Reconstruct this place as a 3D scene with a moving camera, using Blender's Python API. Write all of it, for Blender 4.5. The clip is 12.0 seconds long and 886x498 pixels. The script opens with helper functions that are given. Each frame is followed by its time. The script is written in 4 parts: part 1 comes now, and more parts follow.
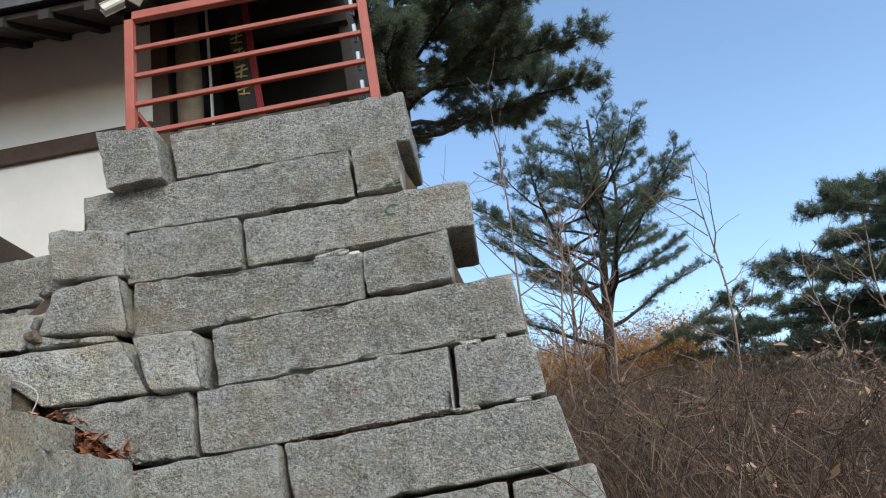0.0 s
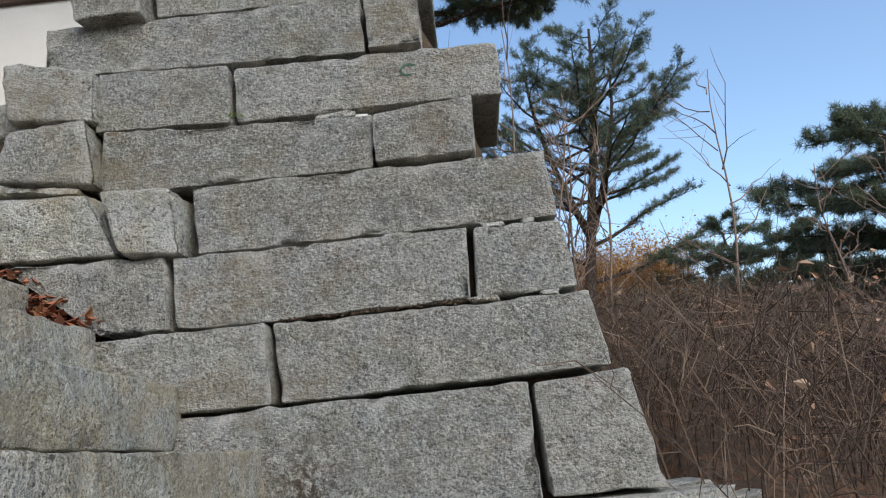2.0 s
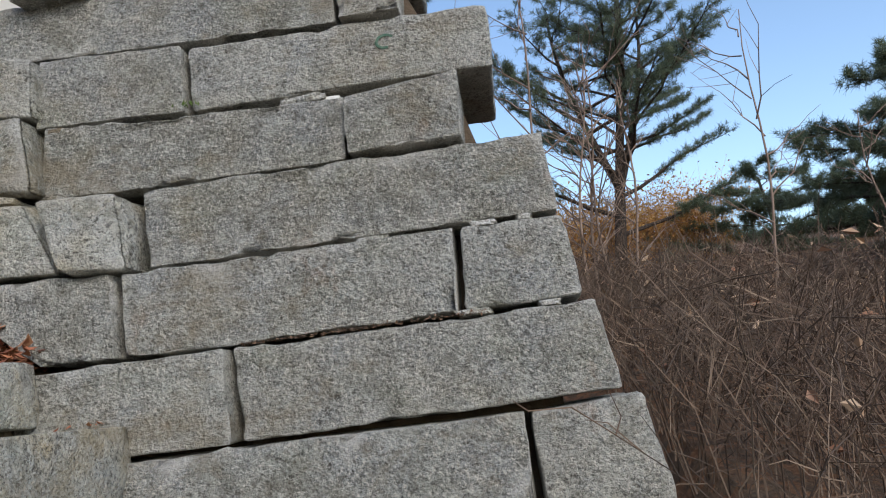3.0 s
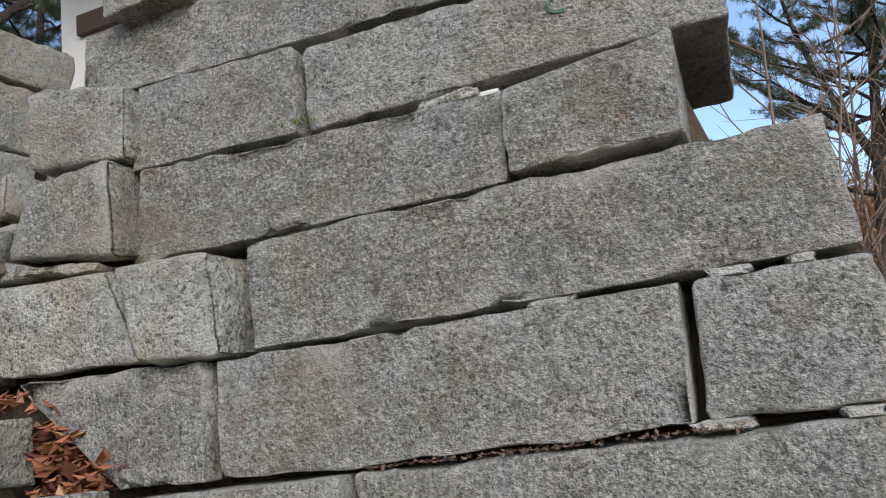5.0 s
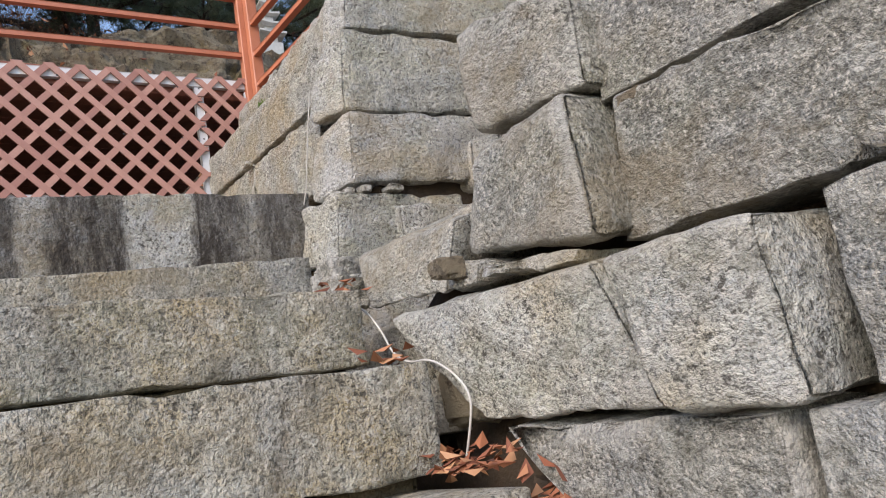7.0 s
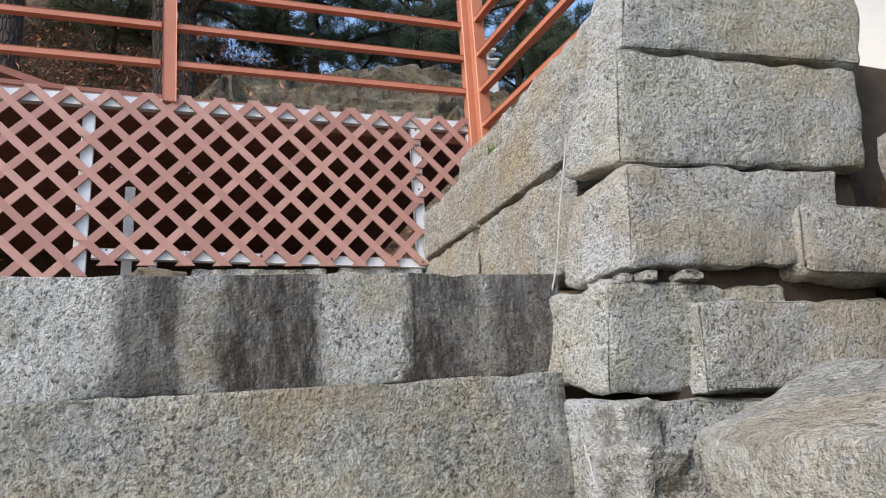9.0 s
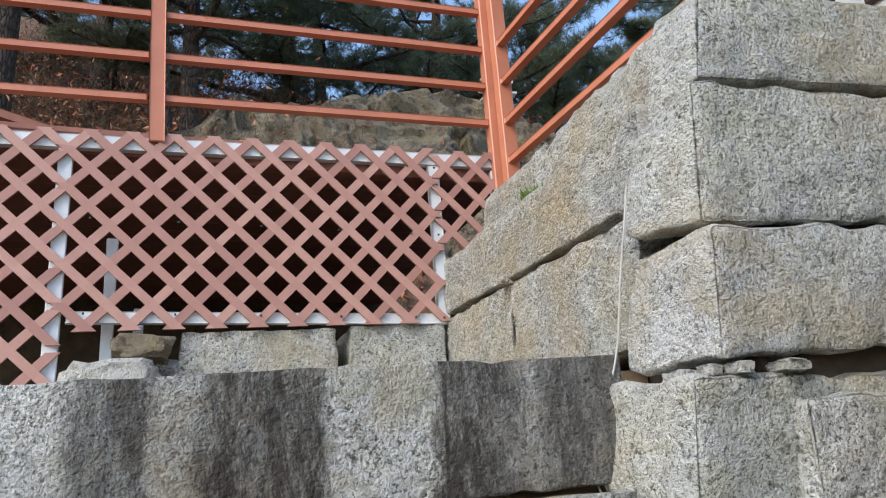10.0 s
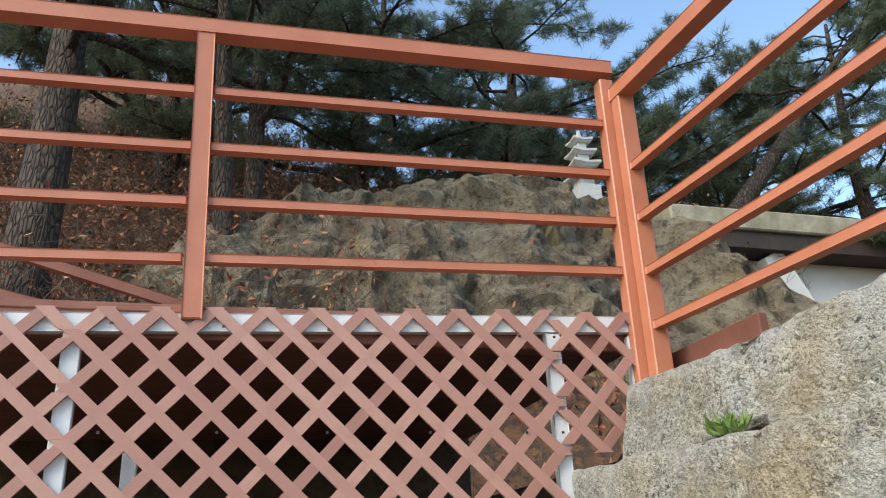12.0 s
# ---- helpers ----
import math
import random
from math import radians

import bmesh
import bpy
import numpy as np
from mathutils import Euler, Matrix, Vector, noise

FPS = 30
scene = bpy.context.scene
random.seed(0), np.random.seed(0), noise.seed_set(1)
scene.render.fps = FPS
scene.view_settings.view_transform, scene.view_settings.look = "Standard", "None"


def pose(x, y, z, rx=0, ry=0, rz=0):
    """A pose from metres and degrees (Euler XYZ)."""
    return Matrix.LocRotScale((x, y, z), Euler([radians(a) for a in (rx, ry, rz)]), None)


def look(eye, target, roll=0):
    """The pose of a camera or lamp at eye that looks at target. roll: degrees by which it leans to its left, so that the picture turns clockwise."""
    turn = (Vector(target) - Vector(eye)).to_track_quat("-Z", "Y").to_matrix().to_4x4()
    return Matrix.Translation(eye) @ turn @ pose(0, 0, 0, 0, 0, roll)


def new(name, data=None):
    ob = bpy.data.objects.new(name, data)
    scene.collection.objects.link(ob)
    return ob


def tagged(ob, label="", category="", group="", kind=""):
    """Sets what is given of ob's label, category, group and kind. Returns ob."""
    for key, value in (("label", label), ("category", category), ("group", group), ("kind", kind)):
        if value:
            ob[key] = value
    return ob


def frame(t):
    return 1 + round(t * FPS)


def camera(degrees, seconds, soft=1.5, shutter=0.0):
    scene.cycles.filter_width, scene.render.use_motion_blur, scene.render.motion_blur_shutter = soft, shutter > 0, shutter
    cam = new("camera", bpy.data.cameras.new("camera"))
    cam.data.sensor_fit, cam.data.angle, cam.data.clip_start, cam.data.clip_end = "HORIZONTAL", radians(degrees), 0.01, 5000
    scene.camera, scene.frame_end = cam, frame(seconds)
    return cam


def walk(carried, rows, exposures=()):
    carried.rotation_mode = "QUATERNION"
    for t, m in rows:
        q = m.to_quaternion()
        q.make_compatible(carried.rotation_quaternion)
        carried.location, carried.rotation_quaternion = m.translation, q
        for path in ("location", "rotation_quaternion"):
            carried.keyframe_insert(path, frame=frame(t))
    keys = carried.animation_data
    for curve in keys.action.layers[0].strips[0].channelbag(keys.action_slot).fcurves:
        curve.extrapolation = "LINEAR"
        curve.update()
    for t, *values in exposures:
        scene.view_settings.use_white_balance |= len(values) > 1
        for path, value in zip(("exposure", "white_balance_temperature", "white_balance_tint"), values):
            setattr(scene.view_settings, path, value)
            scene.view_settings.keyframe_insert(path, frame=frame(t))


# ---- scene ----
cam = camera(58.8, 12.0, soft=1.1)
PATH = [
    (0, (0.478, 0.38, 1.845), (0.42, 2.247, 2.559), -9.9),
    (0.5, (0.464, 0.41, 1.804), (0.457, 2.286, 2.497), -9.5),
    (1, (0.485, 0.42, 1.822), (0.47, 2.311, 2.472), -9.0),
    (1.5, (0.378, 0.522, 1.793), (0.361, 2.437, 2.37), -7.5),
    (2, (0.263, 0.861, 1.864), (0.237, 2.798, 2.361), -6.0),
    (2.5, (0.315, 1.017, 2.003), (0.325, 2.98, 2.385), -5.3),
    (2.7, (0.378, 1.09, 2.053), (0.343, 3.055, 2.427), -6.0),
    (4.3, (0.515, 1.8, 2.397), (0.123, 3.719, 2.801), -9.1),
    (4.5, (0.507, 1.869, 2.425), (0.071, 3.778, 2.831), -8.6),
    (5, (0.42, 2.087, 2.457), (-0.24, 3.926, 2.887), -7.3),
    (5.2, (0.359, 2.155, 2.462), (-0.396, 3.956, 2.892), -6.9),
    (5.4, (0.352, 2.258, 2.473), (-0.541, 3.996, 2.9), -7.1),
    (5.5, (0.339, 2.309, 2.476), (-0.617, 4.013, 2.906), -7.4),
    (6, (0.269, 2.491, 2.554), (-0.996, 3.985, 2.965), -9.0),
    (6.5, (0.072, 2.638, 2.615), (-1.376, 3.955, 3.027), -10.4),
    (7, (-0.161, 2.726, 2.748), (-1.761, 3.854, 3.157), -9.5),
    (7.5, (-0.393, 2.921, 2.867), (-2.127, 3.82, 3.299), -9.4),
    (7.7, (-0.46, 2.962, 2.933), (-2.236, 3.781, 3.351), -9.3),
    (8.5, (-0.8, 2.975, 3.13), (-2.585, 3.712, 3.612), -6.1),
    (9.3, (-1.126, 2.966, 3.266), (-2.92, 3.642, 3.839), -2.8),
    (9.5, (-1.179, 3.001, 3.354), (-2.979, 3.669, 3.916), -3.3),
    (10, (-1.41, 3.056, 3.455), (-3.195, 3.726, 4.061), -4.1),
    (10.5, (-1.577, 3.037, 3.673), (-3.375, 3.708, 4.236), -3.9),
    (11, (-1.773, 3.156, 3.825), (-3.588, 3.737, 4.432), -3.2),
    (11.5, (-1.939, 3.136, 4.011), (-3.752, 3.665, 4.666), -3.2),
    (12, (-2.101, 3.134, 4.213), (-3.889, 3.642, 4.952), -2.5),
]
walk(cam, [(t, look(eye, target, roll)) for t, eye, target, roll in PATH],
     [(0.0, 0.86, 6330, 5), (2.5, 0.76, 6400, 8), (4.5, 0.76, 6420, 9), (5.5, 0.90, 6550, 11), (6.5, 1.18, 6750, 14), (7.5, 1.20, 6750, 14),
      (9.5, 1.29, 6330, 9), (10.3, 1.27, 6300, 8), (11.0, 1.12, 6350, 7), (11.5, 1.12, 6450, 5), (12.0, 1.30, 6600, 4)])

# ---- light ----
SUN_EL, SUN_AZ = 36.0, 152.0          # azimuth from +y towards +x
world = bpy.data.worlds.new("world")
scene.world = world
world.use_nodes = True
wn = world.node_tree.nodes
sky = wn.new("ShaderNodeTexSky")
sky.sky_type = 'NISHITA'
sky.sun_disc = False
sky.sun_elevation, sky.sun_rotation = radians(SUN_EL), radians(SUN_AZ)
sky.air_density, sky.dust_density, sky.ozone_density = 1.0, 0.8, 1.4
bg = wn["Background"]
bg.inputs[1].default_value = 0.15
world.node_tree.links.new(sky.outputs[0], bg.inputs[0])
sun_data = bpy.data.lights.new("sun", 'SUN')
sun_data.energy, sun_data.angle, sun_data.color = 1.35, radians(40), (1.0, 0.89, 0.76)
sun = new("sun", sun_data)
se, sa = radians(SUN_EL), radians(SUN_AZ)
sun_dir = Vector((math.sin(sa) * math.cos(se), math.cos(sa) * math.cos(se), math.sin(se)))
sun.matrix_world = look(sun_dir * 60, (0, 0, 0))


# ---- materials ----
class Nodes:
    """A small builder for node materials."""

    def __init__(self, name, rough=0.8, metal=0.0):
        self.mat = bpy.data.materials.new(name)
        self.mat.use_nodes = True
        self.tree = self.mat.node_tree
        self.bsdf = self.tree.nodes["Principled BSDF"]
        self.bsdf.inputs["Roughness"].default_value = rough
        self.bsdf.inputs["Metallic"].default_value = metal
        self.coord = self.tree.nodes.new("ShaderNodeTexCoord").outputs["Object"]

    def link(self, a, b):
        self.tree.links.new(a, b)

    def scaled(self, sx, sy, sz):
        m = self.tree.nodes.new("ShaderNodeMapping")
        m.inputs["Scale"].default_value = (sx, sy, sz)
        self.link(self.coord, m.inputs["Vector"])
        return m.outputs[0]

    def noise(self, scale, detail=4.0, rough=0.6, vec=None):
        n = self.tree.nodes.new("ShaderNodeTexNoise")
        n.inputs["Scale"].default_value = scale
        n.inputs["Detail"].default_value = detail
        n.inputs["Roughness"].default_value = rough
        self.link(vec or self.coord, n.inputs["Vector"])
        return n.outputs[0]

    def cells(self, scale, vec=None, feature='F1'):
        n = self.tree.nodes.new("ShaderNodeTexVoronoi")
        n.inputs["Scale"].default_value = scale
        n.feature = feature
        self.link(vec or self.coord, n.inputs["Vector"])
        return n

    def ramp(self, fac, *stops):
        r = self.tree.nodes.new("ShaderNodeValToRGB")
        els = r.color_ramp.elements
        while len(els) < len(stops):
            els.new(0.5)
        for e, (p, c) in zip(els, stops):
            e.position = p
            e.color = (c, c, c, 1) if isinstance(c, float) else (*c, 1)
        self.link(fac, r.inputs[0])
        return r.outputs[0]

    def mix(self, fac, a, b, mode='MIX'):
        m = self.tree.nodes.new("ShaderNodeMix")
        m.data_type, m.blend_type = 'RGBA', mode
        if isinstance(fac, float):
            m.inputs[0].default_value = fac
        else:
            self.link(fac, m.inputs[0])
        for k, v in ((6, a), (7, b)):
            if isinstance(v, tuple):
                m.inputs[k].default_value = (*v, 1)
            else:
                self.link(v, m.inputs[k])
        return m.outputs[2]

    def math(self, op, a, b=0.0):
        m = self.tree.nodes.new("ShaderNodeMath")
        m.operation = op
        for k, v in ((0, a), (1, b)):
            if isinstance(v, float):
                m.inputs[k].default_value = v
            else:
                self.link(v, m.inputs[k])
        return m.outputs[0]

    def random(self):
        return self.tree.nodes.new("ShaderNodeObjectInfo").outputs["Random"]

    def island(self):
        return self.tree.nodes.new("ShaderNodeNewGeometry").outputs["Random Per Island"]

    def colour(self, c):
        if isinstance(c, tuple):
            self.bsdf.inputs["Base Color"].default_value = (*c, 1)
        else:
            self.link(c, self.bsdf.inputs["Base Color"])
        return self

    def bump(self, height, strength=0.5, distance=0.01):
        b = self.tree.nodes.new("ShaderNodeBump")
        b.inputs["Strength"].default_value = strength
        b.inputs["Distance"].default_value = distance
        self.link(height, b.inputs["Height"])
        self.link(b.outputs[0], self.bsdf.inputs["Normal"])
        return self


def granite(name, warm=0.3, stain=0.35, bands=False, tone=1.0, lichen=None, run=None):
    n = Nodes(name, 0.85)

    def t(r, g, b):
        return (min(0.8, r * tone * 0.96), min(0.8, g * tone), min(0.8, b * tone * 0.99))
    base = n.ramp(n.random(), (0.0, t(0.31, 0.302, 0.275)), (0.35, t(0.40, 0.372, 0.32)), (0.7, t(0.42, 0.413, 0.39)), (1.0, t(0.54, 0.52, 0.475)))
    # broad warm, cool and greenish patches
    c = n.mix(n.ramp(n.noise(3.1, 5.0, 0.65), (0.40, 0.0), (0.62, warm)), base, t(0.46, 0.36, 0.22))
    c = n.mix(n.ramp(n.noise(4.3, 3.0), (0.46, 0.0), (0.62, 0.6)), c, t(0.34, 0.345, 0.355))
    c = n.mix(n.ramp(n.noise(2.2, 4.0, 0.6, n.scaled(1.3, 1.3, 1.9)), (0.50, 0.0), (0.64, 0.55)), c, t(0.29, 0.285, 0.21))
    # crystals: dark mica, pale feldspar
    grain = n.noise(95.0, 3.0, 0.75)
    c = n.mix(n.ramp(grain, (0.37, 0.8), (0.47, 0.0)), c, (0.10, 0.095, 0.085))
    c = n.mix(n.ramp(grain, (0.53, 0.0), (0.61, 0.85)), c, (0.66, 0.62, 0.55))
    fleck = n.noise(190.0, 2.0, 0.5)
    c = n.mix(n.ramp(fleck, (0.33, 0.6), (0.39, 0.0)), c, (0.06, 0.06, 0.058))
    mott = n.noise(24.0, 6.0, 0.8, n.scaled(0.9, 0.9, 1.1))
    c = n.mix(n.ramp(mott, (0.34, 0.75), (0.49, 0.0)), c, t(0.20, 0.185, 0.155))
    c = n.mix(n.ramp(mott, (0.53, 0.0), (0.64, 0.7)), c, t(0.58, 0.55, 0.50))
    blot = n.noise(7.5, 6.0, 0.75)
    c = n.mix(n.ramp(blot, (0.34, 0.7), (0.47, 0.0)), c, t(0.22, 0.205, 0.165))
    pit = n.math('MULTIPLY', n.ramp(n.noise(60.0, 4.0, 0.7, n.scaled(0.92, 0.92, 1.08)), (0.37, 1.0), (0.45, 0.0)), n.ramp(n.noise(5.0, 4.0, 0.6), (0.36, 0.25), (0.6, 0.9)))
    c = n.mix(pit, c, (0.07, 0.062, 0.048))
    # weather streaks
    streak = n.noise(3.0, 6.0, 0.7, n.scaled(2.4, 2.4, 0.9))
    c = n.mix(n.ramp(streak, (0.54, 0.0), (0.70, stain)), c, (0.14, 0.12, 0.085))
    rust = n.noise(2.1, 6.0, 0.7, n.scaled(1.7, 1.7, 1.0))
    c = n.mix(n.ramp(rust, (0.62, 0.0), (0.74, 0.45)), c, (0.33, 0.17, 0.075))
    brown = n.noise(1.5, 7.0, 0.72, n.scaled(1.0, 1.0, 1.5))
    c = n.mix(n.ramp(brown, (0.52, 0.0), (0.62, 0.55)), c, t(0.30, 0.235, 0.15))
    if run is not None:
        sep = n.tree.nodes.new("ShaderNodeSeparateXYZ")
        n.link(n.coord, sep.inputs[0])
        off = n.math('ABSOLUTE', n.math('ADD', n.math('SUBTRACT', sep.outputs[0], run), n.math('MULTIPLY', n.math('SUBTRACT', n.noise(6.0, 5.0, 0.7), 0.5), 0.35)))
        c = n.mix(n.ramp(off, (0.01, 0.42), (0.17, 0.0)), c, (0.46, 0.33, 0.15))
    pale = n.noise(5.5, 5.0, 0.7)
    c = n.mix(n.ramp(pale, (0.56, 0.0), (0.70, 0.5)), c, t(0.56, 0.54, 0.49))
    if lichen:
        m = n.tree.nodes.new("ShaderNodeVectorMath")
        m.operation = 'DISTANCE'
        n.link(n.coord, m.inputs[0])
        m.inputs[1].default_value = lichen
        near = n.ramp(n.math('ADD', m.outputs["Value"], n.math('MULTIPLY', n.noise(9.0, 5.0, 0.8), 0.30)), (0.16, 1.0), (0.36, 0.0))
        spots = n.ramp(n.noise(34.0, 5.0, 0.75), (0.46, 0.0), (0.54, 1.0))
        c = n.mix(n.math('MULTIPLY', near, spots), c, (0.07, 0.05, 0.03))
    # worn pale arrises
    edge = n.tree.nodes.new("ShaderNodeNewGeometry").outputs["Pointiness"]
    c = n.mix(n.ramp(edge, (0.508, 0.0), (0.57, 0.7)), c, (0.72, 0.70, 0.65))
    if bands:
        sep = n.tree.nodes.new("ShaderNodeSeparateXYZ")
        n.link(n.coord, sep.inputs[0])
        wob = n.math('MULTIPLY', n.math('SUBTRACT', n.noise(15.0, 8.0, 0.8, n.scaled(1, 1, 0.22)), 0.5), 0.17)
        drift = n.math('MULTIPLY', n.math('SUBTRACT', n.noise(5.0, 3.0, 0.6), 0.5), 0.08)
        y = n.math('ADD', n.math('ADD', sep.outputs[1], drift), wob)
        mask = n.ramp(n.math('DIVIDE', n.math('SUBTRACT', y, 2.6), 1.7),
                      (0.15, 0.0), (0.175, 0.75), (0.25, 0.95), (0.275, 0.35), (0.315, 0.5), (0.34, 1.0), (0.46, 1.0), (0.49, 0.10), (0.615, 0.05),
                      (0.635, 1.0), (0.73, 0.95), (0.77, 0.55), (0.82, 0.9), (0.90, 0.85), (0.96, 0.3))
        tear = n.ramp(n.noise(15.0, 8.0, 0.85, n.scaled(1.3, 1.3, 0.4)), (0.46, 1.0), (0.62, 0.62))
        c = n.mix(n.math('MULTIPLY', mask, tear), c, (0.045, 0.036, 0.028))
    n.colour(c)
    h = n.math('ADD', n.math('MULTIPLY', n.noise(60.0, 4.0, 0.75, n.scaled(0.92, 0.92, 1.08)), 1.1), n.math('MULTIPLY', n.noise(16.0, 4.0, 0.7), 1.3))
    return n.bump(h, 1.0, 0.045).mat


M_STONE = granite("granite", tone=0.97, lichen=(-0.30, 3.52, 1.80))
M_STONE_MID = granite("granite_light", 0.4, 0.3, False, 1.2)
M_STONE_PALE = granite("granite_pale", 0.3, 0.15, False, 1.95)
M_STONE_WARM = granite("granite_ochre", 0.8, 0.2, False, 1.45)
M_STONE_RUN = granite("granite_ochre_runs", 0.8, 0.2, False, 1.45, run=-3.55)
M_STONE_STEP = granite("granite_steps", 1.0, 0.5, False, 1.4)
M_STONE_DARK = granite("granite_streaked", 0.2, 0.3, True, 1.9)


def plain(name, a, b, scale=8.0, rough=0.8, bump=0.2, metal=0.0, dist=0.004):
    n = Nodes(name, rough, metal)
    f = n.noise(scale, 5.0, 0.65)
    n.colour(n.mix(n.ramp(f, (0.3, 0.0), (0.7, 1.0)), a, b))
    return n.bump(n.noise(scale * 6, 3.0), bump, dist).mat


def rail_paint():
    n = Nodes("rail_paint", 0.42)
    c = n.mix(n.ramp(n.noise(5.0, 4.0), (0.35, 0.0), (0.7, 1.0)), (0.42, 0.150, 0.080), (0.49, 0.185, 0.105))
    c = n.mix(n.ramp(n.noise(38.0, 4.0, 0.7), (0.66, 0.0), (0.74, 0.7)), c, (0.22, 0.075, 0.04))
    n.colour(c)
    return n.bump(n.noise(120.0, 2.0), 0.08, 0.002).mat


def lattice_wood():
    n = Nodes("lattice_wood", 0.62)
    c = n.ramp(n.random(), (0.0, (0.32, 0.155, 0.125)), (0.5, (0.39, 0.20, 0.16)), (1.0, (0.45, 0.25, 0.20)))
    c = n.mix(n.ramp(n.noise(14.0, 5.0, 0.7), (0.45, 0.0), (0.75, 0.55)), c, (0.31, 0.16, 0.12))
    n.colour(c)
    return n.bump(n.noise(60.0, 4.0), 0.2, 0.003).mat


def bark(name, a, b):
    n = Nodes(name, 0.9)
    v = n.scaled(1, 1, 0.28)
    ridges = n.cells(26.0, v, 'DISTANCE_TO_EDGE').outputs[0]
    c = n.mix(n.ramp(ridges, (0.0, 1.0), (0.16, 0.0)), n.mix(n.ramp(n.noise(6.0), (0.3, 0.0), (0.7, 1.0)), a, b), (0.025, 0.02, 0.017))
    n.colour(c)
    return n.bump(n.ramp(ridges, (0.0, 0.0), (0.2, 1.0)), 0.9, 0.03).mat


def needles():
    n = Nodes("pine_needles", 0.6)
    c = n.ramp(n.island(), (0.0, (0.055, 0.090, 0.062)), (0.55, (0.100, 0.140, 0.090)), (0.9, (0.150, 0.185, 0.110)), (1.0, (0.20, 0.15, 0.07)))
    n.colour(n.mix(n.ramp(n.noise(0.9, 2.0), (0.35, 0.0), (0.7, 0.6)), c, (0.10, 0.115, 0.045)))
    thin = n.tree.nodes.new("ShaderNodeBsdfTranslucent")
    thin.inputs[0].default_value = (0.19, 0.22, 0.14, 1)
    both = n.tree.nodes.new("ShaderNodeMixShader")
    both.inputs[0].default_value = 0.38
    out = n.tree.nodes["Material Output"]
    n.link(n.bsdf.outputs[0], both.inputs[1])
    n.link(thin.outputs[0], both.inputs[2])
    n.link(both.outputs[0], out.inputs[0])
    return n.mat


def soil():
    n = Nodes("hill_soil", 0.95)
    c = n.mix(n.ramp(n.noise(1.1, 5.0), (0.35, 0.0), (0.65, 1.0)), (0.075, 0.048, 0.03), (0.15, 0.10, 0.06))
    leaf = n.cells(16.0)
    c = n.mix(n.ramp(leaf.outputs[1], (0.3, 0.0), (0.8, 0.7)), c, (0.26, 0.12, 0.055))
    c = n.mix(n.ramp(n.noise(22.0, 4.0), (0.52, 0.0), (0.68, 0.8)), c, (0.05, 0.032, 0.02))
    n.colour(c)
    return n.bump(n.noise(24.0, 5.0, 0.7), 0.9, 0.05).mat


def rock():
    n = Nodes("outcrop_rock", 0.92)
    c = n.mix(n.ramp(n.noise(1.6, 6.0, 0.75), (0.40, 0.0), (0.60, 1.0)), (0.24, 0.18, 0.12), (0.46, 0.39, 0.27))
    c = n.mix(n.ramp(n.noise(7.0, 6.0, 0.8), (0.50, 0.0), (0.62, 0.85)), c, (0.09, 0.072, 0.055))
    c = n.mix(n.ramp(n.noise(2.9, 4.0), (0.58, 0.0), (0.68, 0.75)), c, (0.42, 0.31, 0.13))
    c = n.mix(n.ramp(n.noise(16.0, 6.0, 0.8), (0.58, 0.0), (0.66, 0.8)), c, (0.50, 0.45, 0.37))
    c = n.mix(n.ramp(n.noise(20.0, 5.0, 0.8), (0.56, 0.0), (0.64, 0.8)), c, (0.10, 0.075, 0.055))
    n.colour(c)
    return n.bump(n.noise(7.0, 9.0, 0.8), 1.0, 0.16).mat


def leaf_mat(name, *cols):
    n = Nodes(name, 0.75)
    n.colour(n.ramp(n.island(), *[(i / (len(cols) - 1), c) for i, c in enumerate(cols)]))
    return n.mat


def shrub_mat(name, *cols):
    n = Nodes(name, 0.85)
    c = n.ramp(n.island(), *[(i / (len(cols) - 1), c) for i, c in enumerate(cols)])
    n.colour(n.mix(n.ramp(n.noise(0.9, 3.0), (0.38, 0.0), (0.58, 0.75)), c, (0.050, 0.036, 0.026)))
    return n.mat


M_RAIL = rail_paint()
# darker copy of the rail paint, with the eave's shade in its colour
M_RAIL_SHADED = plain("rail_paint_shaded", (0.42, 0.115, 0.075), (0.33, 0.085, 0.055), 6, 0.55, 0.1)
M_LATTICE = lattice_wood()
M_WHITE = plain("white_batten", (0.72, 0.73, 0.74), (0.58, 0.59, 0.60), 12, 0.7)
M_STEEL = plain("galvanised_steel", (0.45, 0.46, 0.47), (0.33, 0.34, 0.35), 20, 0.45, 0.05, 0.8)
M_PLASTER = plain("white_plaster", (0.74, 0.72, 0.68), (0.64, 0.62, 0.58), 1.6, 0.9, 0.15)
M_TIMBER = plain("dark_timber", (0.055, 0.035, 0.025), (0.09, 0.055, 0.04), 7, 0.8, 0.3)
M_COLUMN = plain("weathered_timber", (0.20, 0.15, 0.10), (0.11, 0.08, 0.055), 9, 0.9, 0.5)
# near-black: room and eave shade put into the colour; also the sign board's own black
M_SHADE_AND_SIGN = plain("shade_and_sign_black", (0.02, 0.017, 0.015), (0.035, 0.03, 0.026), 3, 0.9)
M_FASCIA = plain("cream_fascia", (0.44, 0.40, 0.29), (0.22, 0.19, 0.12), 4.5, 0.85, 0.3)
M_SOFFIT = plain("brown_soffit", (0.06, 0.042, 0.032), (0.035, 0.026, 0.022), 4, 0.8)
M_TILE = plain("roof_tile", (0.06, 0.06, 0.065), (0.10, 0.10, 0.10), 5, 0.8, 0.4)
M_DECK = plain("deck_boards", (0.20, 0.075, 0.05), (0.27, 0.11, 0.075), 6, 0.7, 0.3)
